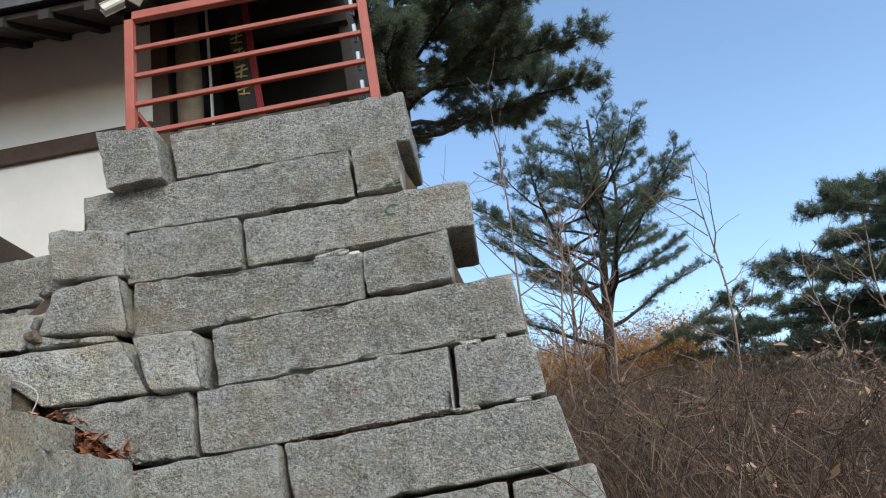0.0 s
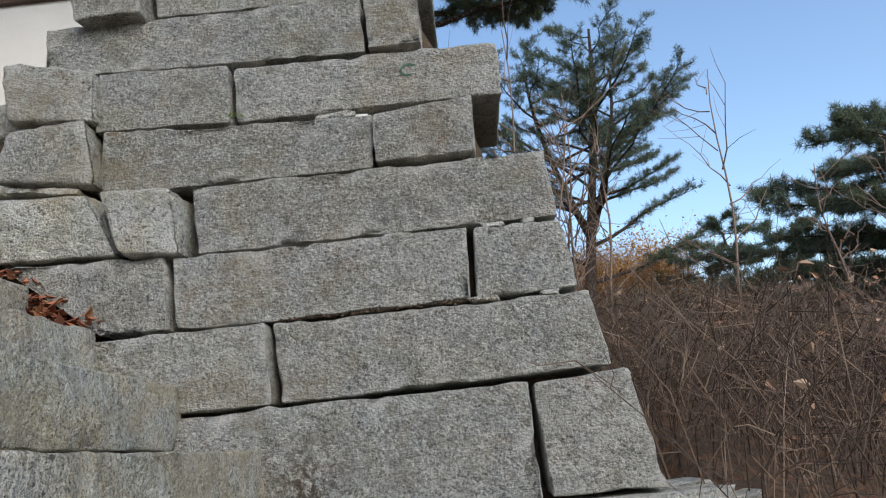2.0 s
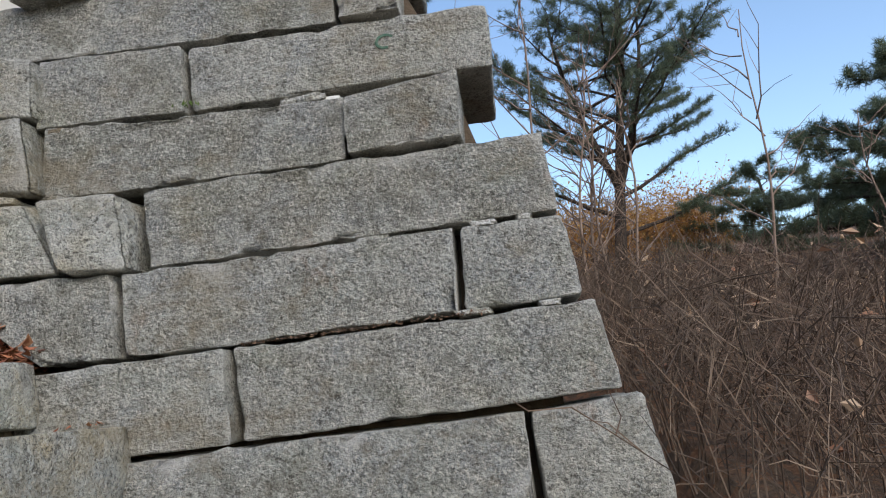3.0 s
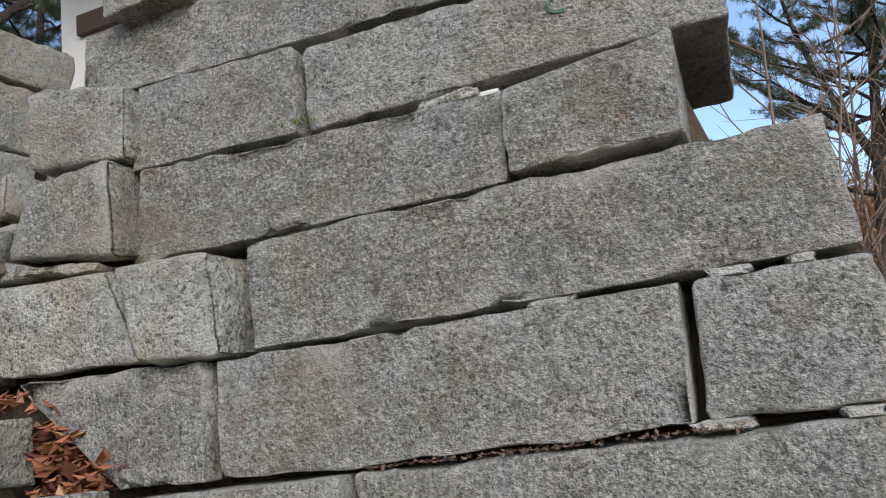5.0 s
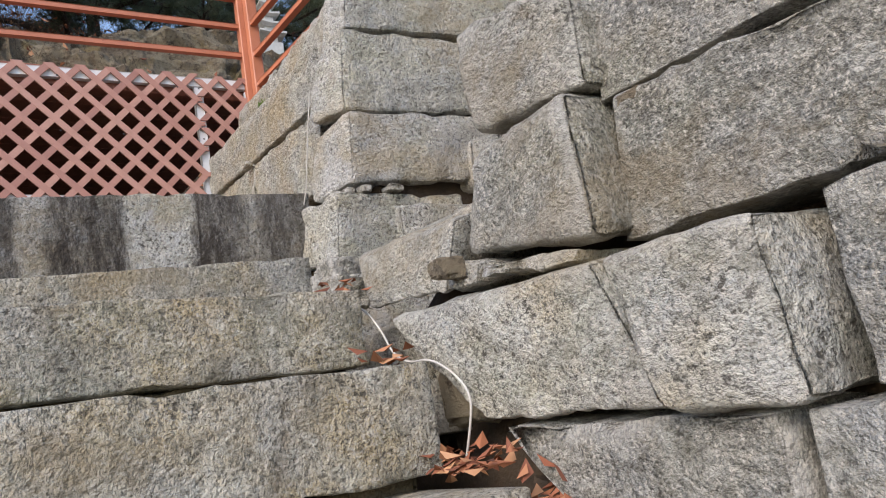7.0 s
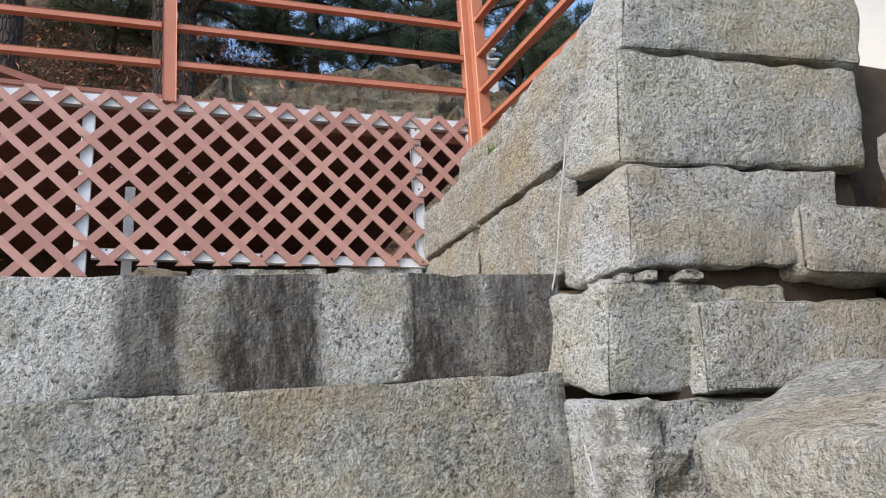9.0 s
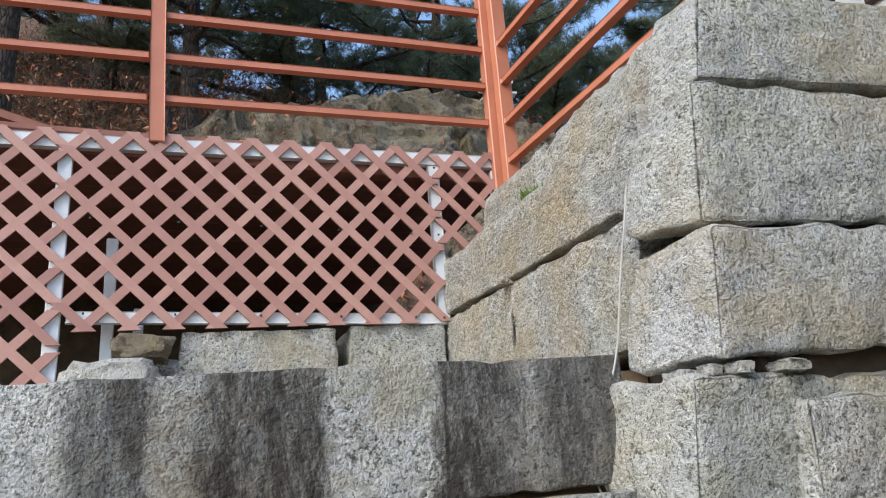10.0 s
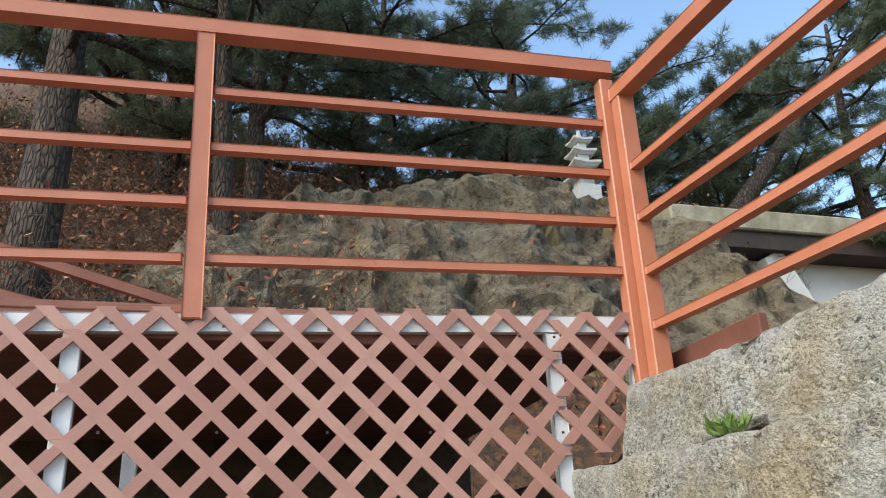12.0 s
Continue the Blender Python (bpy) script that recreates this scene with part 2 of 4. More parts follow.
M_BARK = bark("pine_bark", (0.055, 0.038, 0.028), (0.10, 0.07, 0.05))
M_TWIG = plain("bare_twigs", (0.17, 0.115, 0.085), (0.26, 0.19, 0.15), 5, 0.9)
M_SHRUB = shrub_mat("shrub_stems", (0.032, 0.020, 0.014), (0.082, 0.047, 0.030), (0.14, 0.085, 0.055), (0.33, 0.24, 0.17))
M_NEEDLE = needles()
M_SOIL = soil()
M_ROCK = rock()
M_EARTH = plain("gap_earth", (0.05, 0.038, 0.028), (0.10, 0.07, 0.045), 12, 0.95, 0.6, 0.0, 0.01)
M_JOINT = plain("joint_earth", (0.12, 0.092, 0.06), (0.07, 0.062, 0.035), 9, 0.95, 0.8, 0.0, 0.02)
M_LANDING = plain("landing_earth", (0.30, 0.22, 0.14), (0.20, 0.15, 0.10), 6, 0.95, 0.5, 0.0, 0.01)
M_LEAF = leaf_mat("dry_leaves", (0.10, 0.035, 0.02), (0.24, 0.08, 0.04), (0.34, 0.13, 0.06), (0.42, 0.23, 0.12))
M_CRUMB = leaf_mat("earth_crumbs", (0.07, 0.045, 0.03), (0.15, 0.09, 0.055), (0.22, 0.14, 0.09))
M_DRYLEAF = leaf_mat("pale_leaves", (0.34, 0.20, 0.11), (0.46, 0.33, 0.22), (0.25, 0.11, 0.06))
# bright golden albedo holds the sunlight on the distant scrub
M_SUNLIT_GOLD = leaf_mat("leaves_coloured_sunlit", (0.45, 0.22, 0.06), (0.55, 0.33, 0.10), (0.38, 0.15, 0.05))
M_FERN = leaf_mat("green_weed", (0.10, 0.17, 0.04), (0.17, 0.24, 0.06))
M_CABLE = plain("cable_sheath", (0.55, 0.53, 0.49), (0.42, 0.40, 0.37), 10, 0.6)
M_PAGODA = plain("pagoda_granite", (0.62, 0.61, 0.58), (0.50, 0.49, 0.46), 14, 0.85, 0.3)
M_LAMP = plain("lamp_shell", (0.62, 0.60, 0.54), (0.52, 0.50, 0.45), 9, 0.5)
M_BLACK = plain("black_plastic", (0.02, 0.02, 0.02), (0.03, 0.03, 0.03), 9, 0.5)
M_GILT = plain("gilt_paint", (0.45, 0.36, 0.12), (0.35, 0.27, 0.09), 9, 0.6)
M_GREEN = plain("green_paint", (0.05, 0.12, 0.08), (0.10, 0.16, 0.12), 60, 0.8)
M_RED = plain("red_cloth", (0.25, 0.03, 0.03), (0.18, 0.02, 0.02), 9, 0.9)


# ---- mesh helpers ----
SEED = [0]


def mesh_ob(name, verts, faces, mat, parent=None, label="", smooth=False):
    me = bpy.data.meshes.new(name)
    me.from_pydata([tuple(v) for v in verts], [], [tuple(f) for f in faces])
    me.materials.append(mat)
    if smooth:
        me.shade_smooth()
    me.update()
    ob = new(name, me)
    if parent:
        ob.parent = parent
    if label:
        tagged(ob, label)
    return ob


def part(name, bm, mat, parent=None, label="", smooth=False):
    me = bpy.data.meshes.new(name)
    bm.normal_update()
    bm.to_mesh(me)
    bm.free()
    me.materials.append(mat)
    if smooth:
        me.shade_smooth()
    ob = new(name, me)
    if parent:
        ob.parent = parent
    if label:
        tagged(ob, label)
    return ob


def thing(name, label, category, group="", at=(0, 0, 0)):
    ob = new(name)
    ob.empty_display_size = 0.05
    ob.location = at
    return tagged(ob, label, category, group)


def box_bm(x0, x1, y0, y1, z0, z1, bevel=0.004):
    bm = bmesh.new()
    bmesh.ops.create_cube(bm, size=1.0)
    for v in bm.verts:
        v.co = Vector((x0 + (v.co.x + 0.5) * (x1 - x0), y0 + (v.co.y + 0.5) * (y1 - y0), z0 + (v.co.z + 0.5) * (z1 - z0)))
    if bevel:
        bmesh.ops.bevel(bm, geom=bm.edges[:], offset=bevel, segments=1, affect='EDGES')
    return bm


def bar_bm(a, b, w, h, bevel=0.003, up=(0, 0, 1)):
    """A straight bar of section w x h from a to b."""
    a, b, up = Vector(a), Vector(b), Vector(up)
    d = (b - a).normalized()
    side = d.cross(up).normalized()
    top = side.cross(d).normalized()
    bm = bmesh.new()
    bmesh.ops.create_cube(bm, size=1.0)
    length = (b - a).length
    for v in bm.verts:
        v.co = a + d * ((v.co.x + 0.5) * length) + side * (v.co.y * w) + top * (v.co.z * h)
    if bevel:
        bmesh.ops.bevel(bm, geom=bm.edges[:], offset=bevel, segments=1, affect='EDGES')
    bmesh.ops.recalc_face_normals(bm, faces=bm.faces[:])
    return bm


def spread(length, r, step):
    """Stations along an edge, closer together near its ends."""
    n = max(1, int((length - 2 * r) / step))
    mid = [r + (length - 2 * r) * i / n for i in range(n + 1)]
    return [0.0, r * 0.35] + mid + [length - r * 0.35, length]


def stone(parent, quad, face, depth, axis='x', lean=0.0, mat=None, r=0.013, rough=0.013, step=0.034, seed=0, name="stone_block", wear=1.0):
    """A hewn stone. quad: bottom near, bottom far, top far, top near corners as (along, z); its face stands at 'face' at the quad's bottom
    and leans back by 'lean' a metre. axis 'x': runs along x and faces -y; axis 'y': runs along y and faces +x."""
    (a0, z0), (a1, z1), (a2, z2), (a3, z3) = quad
    lu = 0.5 * (abs(a1 - a0) + abs(a2 - a3))
    lv = 0.5 * (abs(z3 - z0) + abs(z2 - z1))
    r = min(r * 0.5, lv * 0.3, lu * 0.3, depth * 0.3)
    us, vs, ws = spread(lu, r, step), spread(lv, r, step), spread(depth, r, step * 2.5)
    nu, nv, nw = len(us), len(vs), len(ws)
    index, verts, faces = {}, [], []
    zb = min(z0, z1)
    off = Vector((seed * 3.17, seed * 1.31, seed * 2.03))

    def vert(i, j, k):
        key = (i, j, k)
        if key in index:
            return index[key]
        p = Vector((us[i], vs[j], ws[k]))
        c = Vector((min(max(p.x, r), lu - r), min(max(p.y, r), lv - r), min(max(p.z, r), depth - r)))
        d = p - c
        nrm = d.normalized() if d.length > 1e-6 else Vector((0, 0, -1))
        edge = sum(1 for q in (i in (0, 1, 2, nu - 1, nu - 2, nu - 3), j in (0, 1, 2, nv - 1, nv - 2, nv - 3), k in (0, 1, 2)) if q)
        p = c + nrm * r if d.length > 1e-6 else p
        q = p + off
        face_on = 1.0 if nrm.z < -0.5 else 0.35
        bulge = rough * face_on * (0.75 * noise.noise(q * 4.0) + 0.65 * noise.noise(q * 12.0) + 0.5 * noise.noise(q * 29.0))
        chip = 0.0
        if edge >= 2:
            s = noise.noise(q * 13.0 + Vector((7, 3, 1)))
            chip = -wear * (0.034 * max(0.0, s - 0.20) + 0.006 * abs(noise.noise(q * 37.0)))
        p += nrm * (bulge + chip)
        s, t = p.x / lu, p.y / lv
        al = (a0 * (1 - s) + a1 * s) * (1 - t) + (a3 * (1 - s) + a2 * s) * t
        z = (z0 * (1 - s) + z1 * s) * (1 - t) + (z3 * (1 - s) + z2 * s) * t
        z += 0.004 * noise.noise(Vector((al * 2.5 + seed, 0.3, z * 2)))
        back = face + lean * (z - zb) + p.z if axis == 'x' else face - lean * (z - zb) - p.z
        verts.append((al, back, z) if axis == 'x' else (back, al, z))
        index[key] = len(verts) - 1
        return index[key]

    flip = axis == 'y'

    def quadface(a, b, c, d):
        faces.append((d, c, b, a) if flip else (a, b, c, d))

    for i in range(nu - 1):
        for j in range(nv - 1):
            quadface(vert(i, j, 0), vert(i + 1, j, 0), vert(i + 1, j + 1, 0), vert(i, j + 1, 0))
            quadface(vert(i, j + 1, nw - 1), vert(i + 1, j + 1, nw - 1), vert(i + 1, j, nw - 1), vert(i, j, nw - 1))
        for k in range(nw - 1):
            quadface(vert(i, nv - 1, k), vert(i + 1, nv - 1, k), vert(i + 1, nv - 1, k + 1), vert(i, nv - 1, k + 1))
            quadface(vert(i, 0, k + 1), vert(i + 1, 0, k + 1), vert(i + 1, 0, k), vert(i, 0, k))
    for j in range(nv - 1):
        for k in range(nw - 1):
            quadface(vert(0, j, k + 1), vert(0, j, k), vert(0, j + 1, k), vert(0, j + 1, k + 1))
            quadface(vert(nu - 1, j, k), vert(nu - 1, j, k + 1), vert(nu - 1, j + 1, k + 1), vert(nu - 1, j + 1, k))
    return mesh_ob(name, verts, faces, mat or M_STONE, parent, smooth=True)


def block(parent, front, back, mat=None, r=0.03, rough=0.016, step=0.036, wear=0.5, name="stone_block"):
    """A hewn stone given by the corners of its front (bottom left, bottom right, top right, top left) and the way 'back' to its rear face."""
    SEED[0] += 1
    seed = SEED[0]
    f = [Vector(p) for p in front]
    b = [p + Vector(back) for p in f]
    lu, lv, lw = (f[1] - f[0] + f[2] - f[3]).length / 2, (f[3] - f[0] + f[2] - f[1]).length / 2, Vector(back).length
    r = min(r * 0.6, lu * 0.3, lv * 0.3, lw * 0.3)
    us, vs, ws = spread(lu, r, step), spread(lv, r, step), spread(lw, r, step * 1.3)
    n = (len(us), len(vs), len(ws))
    off = Vector((seed * 3.17, seed * 1.31, seed * 2.03))
    index, verts, faces = {}, [], []

    def vert(i, j, k):
        if (i, j, k) in index:
            return index[i, j, k]
        p = Vector((us[i], vs[j], ws[k]))
        c = Vector((min(max(p.x, r), lu - r), min(max(p.y, r), lv - r), min(max(p.z, r), lw - r)))
        d = p - c
        nrm = d.normalized()
        p = c + nrm * r
        q = p + off
        near = sum(1 for a, m in zip((i, j, k), n) if a < 3 or a > m - 4)
        push = rough * (0.75 * noise.noise(q * 4.0) + 0.65 * noise.noise(q * 12.0) + 0.5 * noise.noise(q * 29.0))
        if near >= 2:
            push -= wear * (0.040 * max(0.0, noise.noise(q * 11.0 + Vector((7, 3, 1))) - 0.15) + 0.007 * abs(noise.noise(q * 37.0)))
        p += nrm * push
        u, v, w = p.x / lu, p.y / lv, p.z / lw
        lo = f[0].lerp(f[1], u).lerp(f[3].lerp(f[2], u), v)
        hi = b[0].lerp(b[1], u).lerp(b[3].lerp(b[2], u), v)
        verts.append(lo.lerp(hi, w))
        index[i, j, k] = len(verts) - 1
        return index[i, j, k]

    def sheet(na, nb, at, flip):
        for a in range(na - 1):
            for c in range(nb - 1):
                q = (at(a, c), at(a + 1, c), at(a + 1, c + 1), at(a, c + 1))
                faces.append(q[::-1] if flip else q)

    sheet(n[0], n[1], lambda a, c: vert(a, c, 0), False)
    sheet(n[0], n[1], lambda a, c: vert(a, c, n[2] - 1), True)
    sheet(n[0], n[2], lambda a, c: vert(a, n[1] - 1, c), False)
    sheet(n[0], n[2], lambda a, c: vert(a, 0, c), True)
    sheet(n[1], n[2], lambda a, c: vert(0, a, c), True)
    sheet(n[1], n[2], lambda a, c: vert(n[0] - 1, a, c), False)
    return mesh_ob(name, verts, faces, mat or M_STONE, parent, smooth=True)


def rubble(parent, at, size, seed, mat=None, name="rubble_stone", square=0.38):
    bm = bmesh.new()
    bmesh.ops.create_icosphere(bm, subdivisions=3, radius=1.0)
    for v in bm.verts:
        p = v.co.copy()
        f = 1.0 + 0.30 * noise.noise(p * 1.3 + Vector((seed * 2.7, 1, seed))) + 0.16 * noise.noise(p * 3.4 + Vector((seed, 2, 5))) + 0.06 * noise.noise(p * 9.0)
        p = Vector([math.copysign(abs(c) ** square, c) for c in p]) * f * 0.9
        v.co = Vector((at[0] + p.x * size[0], at[1] + p.y * size[1], at[2] + p.z * size[2]))
    return part(name, bm, mat or M_STONE, parent)


class Tubes:
    """Collects tapered tubes, needles and leaves in one mesh."""

    def __init__(self):
        self.v, self.f = [], []

    def tube(self, pts, radii, sides=4):
        base = len(self.v)
        for i, p in enumerate(pts):
            a, b = pts[max(i - 1, 0)], pts[min(i + 1, len(pts) - 1)]
            d = (b - a).normalized()
            s = d.cross(Vector((0.31, 0.17, 0.93))).normalized()
            u = s.cross(d)
            for k in range(sides):
                g = 2 * math.pi * k / sides
                self.v.append(p + (s * math.cos(g) + u * math.sin(g)) * radii[i])
        for i in range(len(pts) - 1):
            for k in range(sides):
                a, b = base + i * sides + k, base + i * sides + (k + 1) % sides
                self.f.append((a, b, b + sides, a + sides))

    def blade(self, p, d, side, length, width):
        b = len(self.v)
        self.v += [p - side * width, p + side * width, p + d * length]
        self.f.append((b, b + 1, b + 2))

    def leaf(self, p, d, side, length, width):
        b = len(self.v)
        up = d.cross(side) * (length * 0.18)
        self.v += [p, p + d * length * 0.5 + side * width + up, p + d * length, p + d * length * 0.5 - side * width + up]
        self.f += [(b, b + 1, b + 2), (b, b + 2, b + 3)]

    def ob(self, name, mat, parent=None, smooth=False):
        return mesh_ob(name, self.v, self.f, mat, parent, smooth=smooth)


def rnd_unit(rng):
    while True:
        v = Vector((rng.uniform(-1, 1), rng.uniform(-1, 1), rng.uniform(-1, 1)))
        if 0.05 < v.length < 1:
            return v.normalized()


# ---- ground ----
def smooth01(a, b, x):
    t = min(max((x - a) / (b - a), 0.0), 1.0)
    return t * t * (3 - 2 * t)


def ground_z(x, y):
    low = 0.55
    east = 1.45 + 0.20 * (y - 3.2) - 0.19 * max(0.0, x - 1.2) * smooth01(16.0, 8.0, y)
    east = min(east, 6.0 + 0.02 * (y - 25))
    e = smooth01(2.2, 4.2, y) * smooth01(0.2, 1.3, x + 0.15 * max(0.0, y - 4))
    z = low * (1 - e) + east * e
    north = smooth01(9.5, 15.0, y) * smooth01(2.5, -1.5, x)
    z = z * (1 - north) + (4.9 + 0.10 * (y - 10)) * north
    west = smooth01(-6.6, -8.3, x)
    hill = 4.75 + 0.92 * max(0.0, -x - 7.6) ** 0.97
    hill = min(hill, 8.7 + 0.22 * max(0.0, -x - 11.8) + 5.0 * smooth01(5.0, 1.2, y))
    z = z * (1 - west) + hill * west
    z += 0.16 * noise.noise(Vector((x * 0.35, y * 0.35, 0.3))) * (1.0 if (west > 0.5 or e > 0.6 or north > 0.6) else 0.0)
    return z


def build_ground():
    def line(lo, hi):
        fine = [lo + (hi - lo) * i / 90 for i in range(91)]
        out = [40, 60, 90, 140, 220, 400, 900]
        return [lo - o for o in reversed(out)] + fine + [hi + o for o in out]
    xs, ys = line(-30, 24), line(-14, 40)
    verts = [(x, y, ground_z(min(max(x, -45), 45), min(max(y, -30), 60))) for y in ys for x in xs]
    n = len(xs)
    faces = [(j * n + i, j * n + i + 1, (j + 1) * n + i + 1, (j + 1) * n + i) for j in range(len(ys) - 1) for i in range(n - 1)]
    g = mesh_ob("ground", verts, faces, M_SOIL, smooth=True)
    tagged(g, "brown leaf-strewn soil of a wooded hillside", "ground", kind="structure")


build_ground()


def prism(name, poly, z0, z1, mat, label, category, kind="structure"):
    bm = bmesh.new()
    lo = [bm.verts.new((x, y, z0)) for x, y in poly]
    hi = [bm.verts.new((x, y, z1)) for x, y in poly]
    bm.faces.new(lo[::-1])
    bm.faces.new(hi)
    for i in range(len(poly)):
        j = (i + 1) % len(poly)
        bm.faces.new((lo[i], lo[j], hi[j], hi[i]))
    ob = part(name, bm, mat)
    return tagged(ob, label, category, kind=kind)


terrace = prism("terrace", [(-7.6, 4.75), (-2.95, 4.75), (-2.95, 6.3), (-1.6, 6.3), (-1.6, 4.62), (-0.2, 4.62), (0.0, 10.8), (-7.6, 10.8)],
                0.2, 4.58, M_EARTH, "packed brown earth terrace behind the stone walls", "terrace")
prism("recess_fill", [(-2.95, 5.36), (-1.6, 5.36), (-1.6, 6.296), (-2.95, 6.296)], 0.2, 4.04, M_EARTH,
      "bare brown earth behind the recess wall", "ground")
landing_raw = prism("landing", [(-4.75, 0.4), (-3.3, 0.4), (-3.3, 4.35), (-4.75, 4.35)], 0.3, 3.80, M_LANDING,
                "dusty tan earth landing at the top of the stone steps", "landing")
for v in landing_raw.data.vertices:
    if v.co.z > 1:
        v.co.z = 3.762 + 0.10 * (-3.35 - v.co.x) - 0.05 * (4.2 - v.co.y)
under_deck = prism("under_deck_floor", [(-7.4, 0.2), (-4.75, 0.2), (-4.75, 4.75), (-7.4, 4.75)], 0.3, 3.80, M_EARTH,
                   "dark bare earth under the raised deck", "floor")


# ---- the front wall ----
def core(name, stations, depth, label):
    """A leaning mass of earth and rubble behind the facing stones. stations: (z, x0, x1, y)."""
    verts, faces = [], []
    for z, x0, x1, y in stations:
        verts += [(x0, y, z), (x1, y, z), (x1, y + depth, z), (x0, y + depth, z)]
    for i in range(len(stations) - 1):
        a, b = 4 * i, 4 * i + 4
        faces += [(a + k, a + (k + 1) % 4, b + (k + 1) % 4, b + k) for k in range(4)]
    faces += [(3, 2, 1, 0), tuple(len(verts) - 4 + k for k in range(4))]
    return tagged(mesh_ob(name, verts, faces, M_EARTH), label, "wall", kind="structure")


def batter(z):
    return 3.61 + 0.25 * (z - 2.08)


wall_front = core("wall_front", [(0.3, -2.4, 0.60, 3.42), (2.1, -2.4, 0.60, 3.83), (3.0, -1.75, 0.45, 4.03), (3.6, -1.40, 0.30, 4.15), (4.18, -1.2, 0.08, 4.30)], 0.75,
                  "battered dry-laid wall of long rough grey granite blocks")


def face_a(bl, br, tr, tl, out=0.0, depth=0.5, mat=None, **kw):
    SEED[0] += 1
    e = 0.003
    bl, br, tr, tl = (bl[0] + e, bl[1] + e), (br[0] - e, br[1] + e), (tr[0] - e, tr[1] - e), (tl[0] + e, tl[1] - e)
    zb = 0.5 * (bl[1] + br[1])
    mid = 0.5 * (bl[0] + br[0])
    return stone(wall_front, (bl, br, tr, tl), batter(zb) + 0.04 * mid - out, depth, 'x', 0.17, mat, seed=SEED[0], **kw)


G = 0.006
# lowest courses
face_a((-1.3, 0.5), (0.5, 0.5), (0.5, 1.16), (-1.3, 1.16))
face_a((0.51, 0.5), (1.0, 0.5), (0.98, 1.16), (0.51, 1.16))
face_a((-1.2, 1.17), (-0.1, 1.17), (-0.1, 1.66), (-1.2, 1.66))
face_a((-0.09, 1.17), (0.95, 1.17), (0.93, 1.67), (-0.09, 1.67))
face_a((-0.95, 1.68), (0.468, 1.68), (0.470, 2.070), (-0.95, 2.068), step=0.04)
face_a((0.492, 1.68), (0.880, 1.675), (0.822, 2.085), (0.482, 2.066), r=0.035)
# second course
face_a((-1.15, 2.075), (-0.414, 2.080), (-0.436, 2.378), (-1.15, 2.372))
face_a((-0.394, 2.078), (0.775, 2.092), (0.742, 2.380), (-0.420, 2.377), r=0.03, step=0.04)
# third course
face_a((-1.05, 2.390), (-0.800, 2.388), (-0.826, 2.682), (-1.47, 2.716))
face_a((-0.786, 2.384), (0.310, 2.390), (0.327, 2.680), (-0.806, 2.682), step=0.04)
face_a((0.328, 2.394), (0.714, 2.394), (0.690, 2.678), (0.343, 2.682), out=0.012, r=0.04)
# fourth course
face_a((-0.722, 2.690), (0.678, 2.690), (0.668, 2.985), (-0.760, 2.985), step=0.04)
block(wall_front, ((-0.985, 3.635, 2.692), (-0.768, 3.695, 2.688), (-0.792, 3.710, 2.972), (-1.080, 3.655, 2.962)), (0.01, 0.5, 0.0), M_STONE_WARM, r=0.05)
# fifth course
face_a((-1.150, 3.000), (-0.020, 2.988), (-0.010, 3.244), (-1.140, 3.298), out=-0.012)
face_a((-0.010, 2.998), (0.400, 2.998), (0.410, 3.272), (-0.016, 3.232), out=0.06, depth=0.55, r=0.028)
block(wall_front, ((-1.600, 3.785, 3.088), (-1.078, 3.695, 2.985), (-1.165, 3.770, 3.325), (-1.510, 3.790, 3.318)), (-0.10, 0.42, 0.07), M_STONE_MID, r=0.08)
# sixth course
face_a((-1.190, 3.306), (-0.610, 3.288), (-0.625, 3.578), (-1.200, 3.612), out=-0.01)
face_a((-0.592, 3.290), (0.540, 3.292), (0.552, 3.568), (-0.610, 3.578), out=0.0, depth=0.62, r=0.03)
block(wall_front, ((-1.545, 3.830, 3.372), (-1.165, 3.835, 3.335), (-1.170, 3.860, 3.590), (-1.585, 3.860, 3.680)), (-0.03, 0.5, 0.03), M_STONE_MID, r=0.05)
# seventh course
face_a((-1.462, 3.622), (-0.026, 3.584), (-0.034, 3.888), (-1.478, 3.900))
face_a((-0.016, 3.580), (0.226, 3.580), (0.226, 3.868), (-0.022, 3.878), out=0.06)
# eighth course
face_a((-0.986, 3.928), (0.298, 3.898), (0.296, 4.240), (-1.042, 4.256), r=0.03, depth=0.6)
face_a((-1.300, 3.862), (-1.000, 3.872), (-1.058, 4.228), (-1.402, 4.275), out=0.10, depth=0.6, r=0.03)
# shims in the joints
for (x, z, w, h) in ((-0.16, 3.276, 0.075, 0.014), (-0.24, 3.272, 0.02, 0.014), (0.05, 2.682, 0.06, 0.012), (0.42, 2.684, 0.05, 0.013), (0.56, 2.684, 0.03, 0.012),
                     (0.36, 2.388, 0.06, 0.012), (0.60, 2.385, 0.04, 0.012)):
    rubble(wall_front, (x, batter(z) + 0.05, z), (w, 0.06, h), x * 9 + z, M_STONE_PALE, name="shim_stone")

block(wall_front, ((-0.205, 3.925, 3.264), (-0.035, 3.925, 3.258), (-0.035, 3.928, 3.276), (-0.200, 3.928, 3.280)), (0.0, 0.12, 0.0), M_PAGODA, r=0.006, rough=0.003, step=0.02, wear=0.2, name="shim_stone")

# faded green paint mark
mark = thing("paint_mark", "faded dark green painted squiggle on the stone", "paint mark")
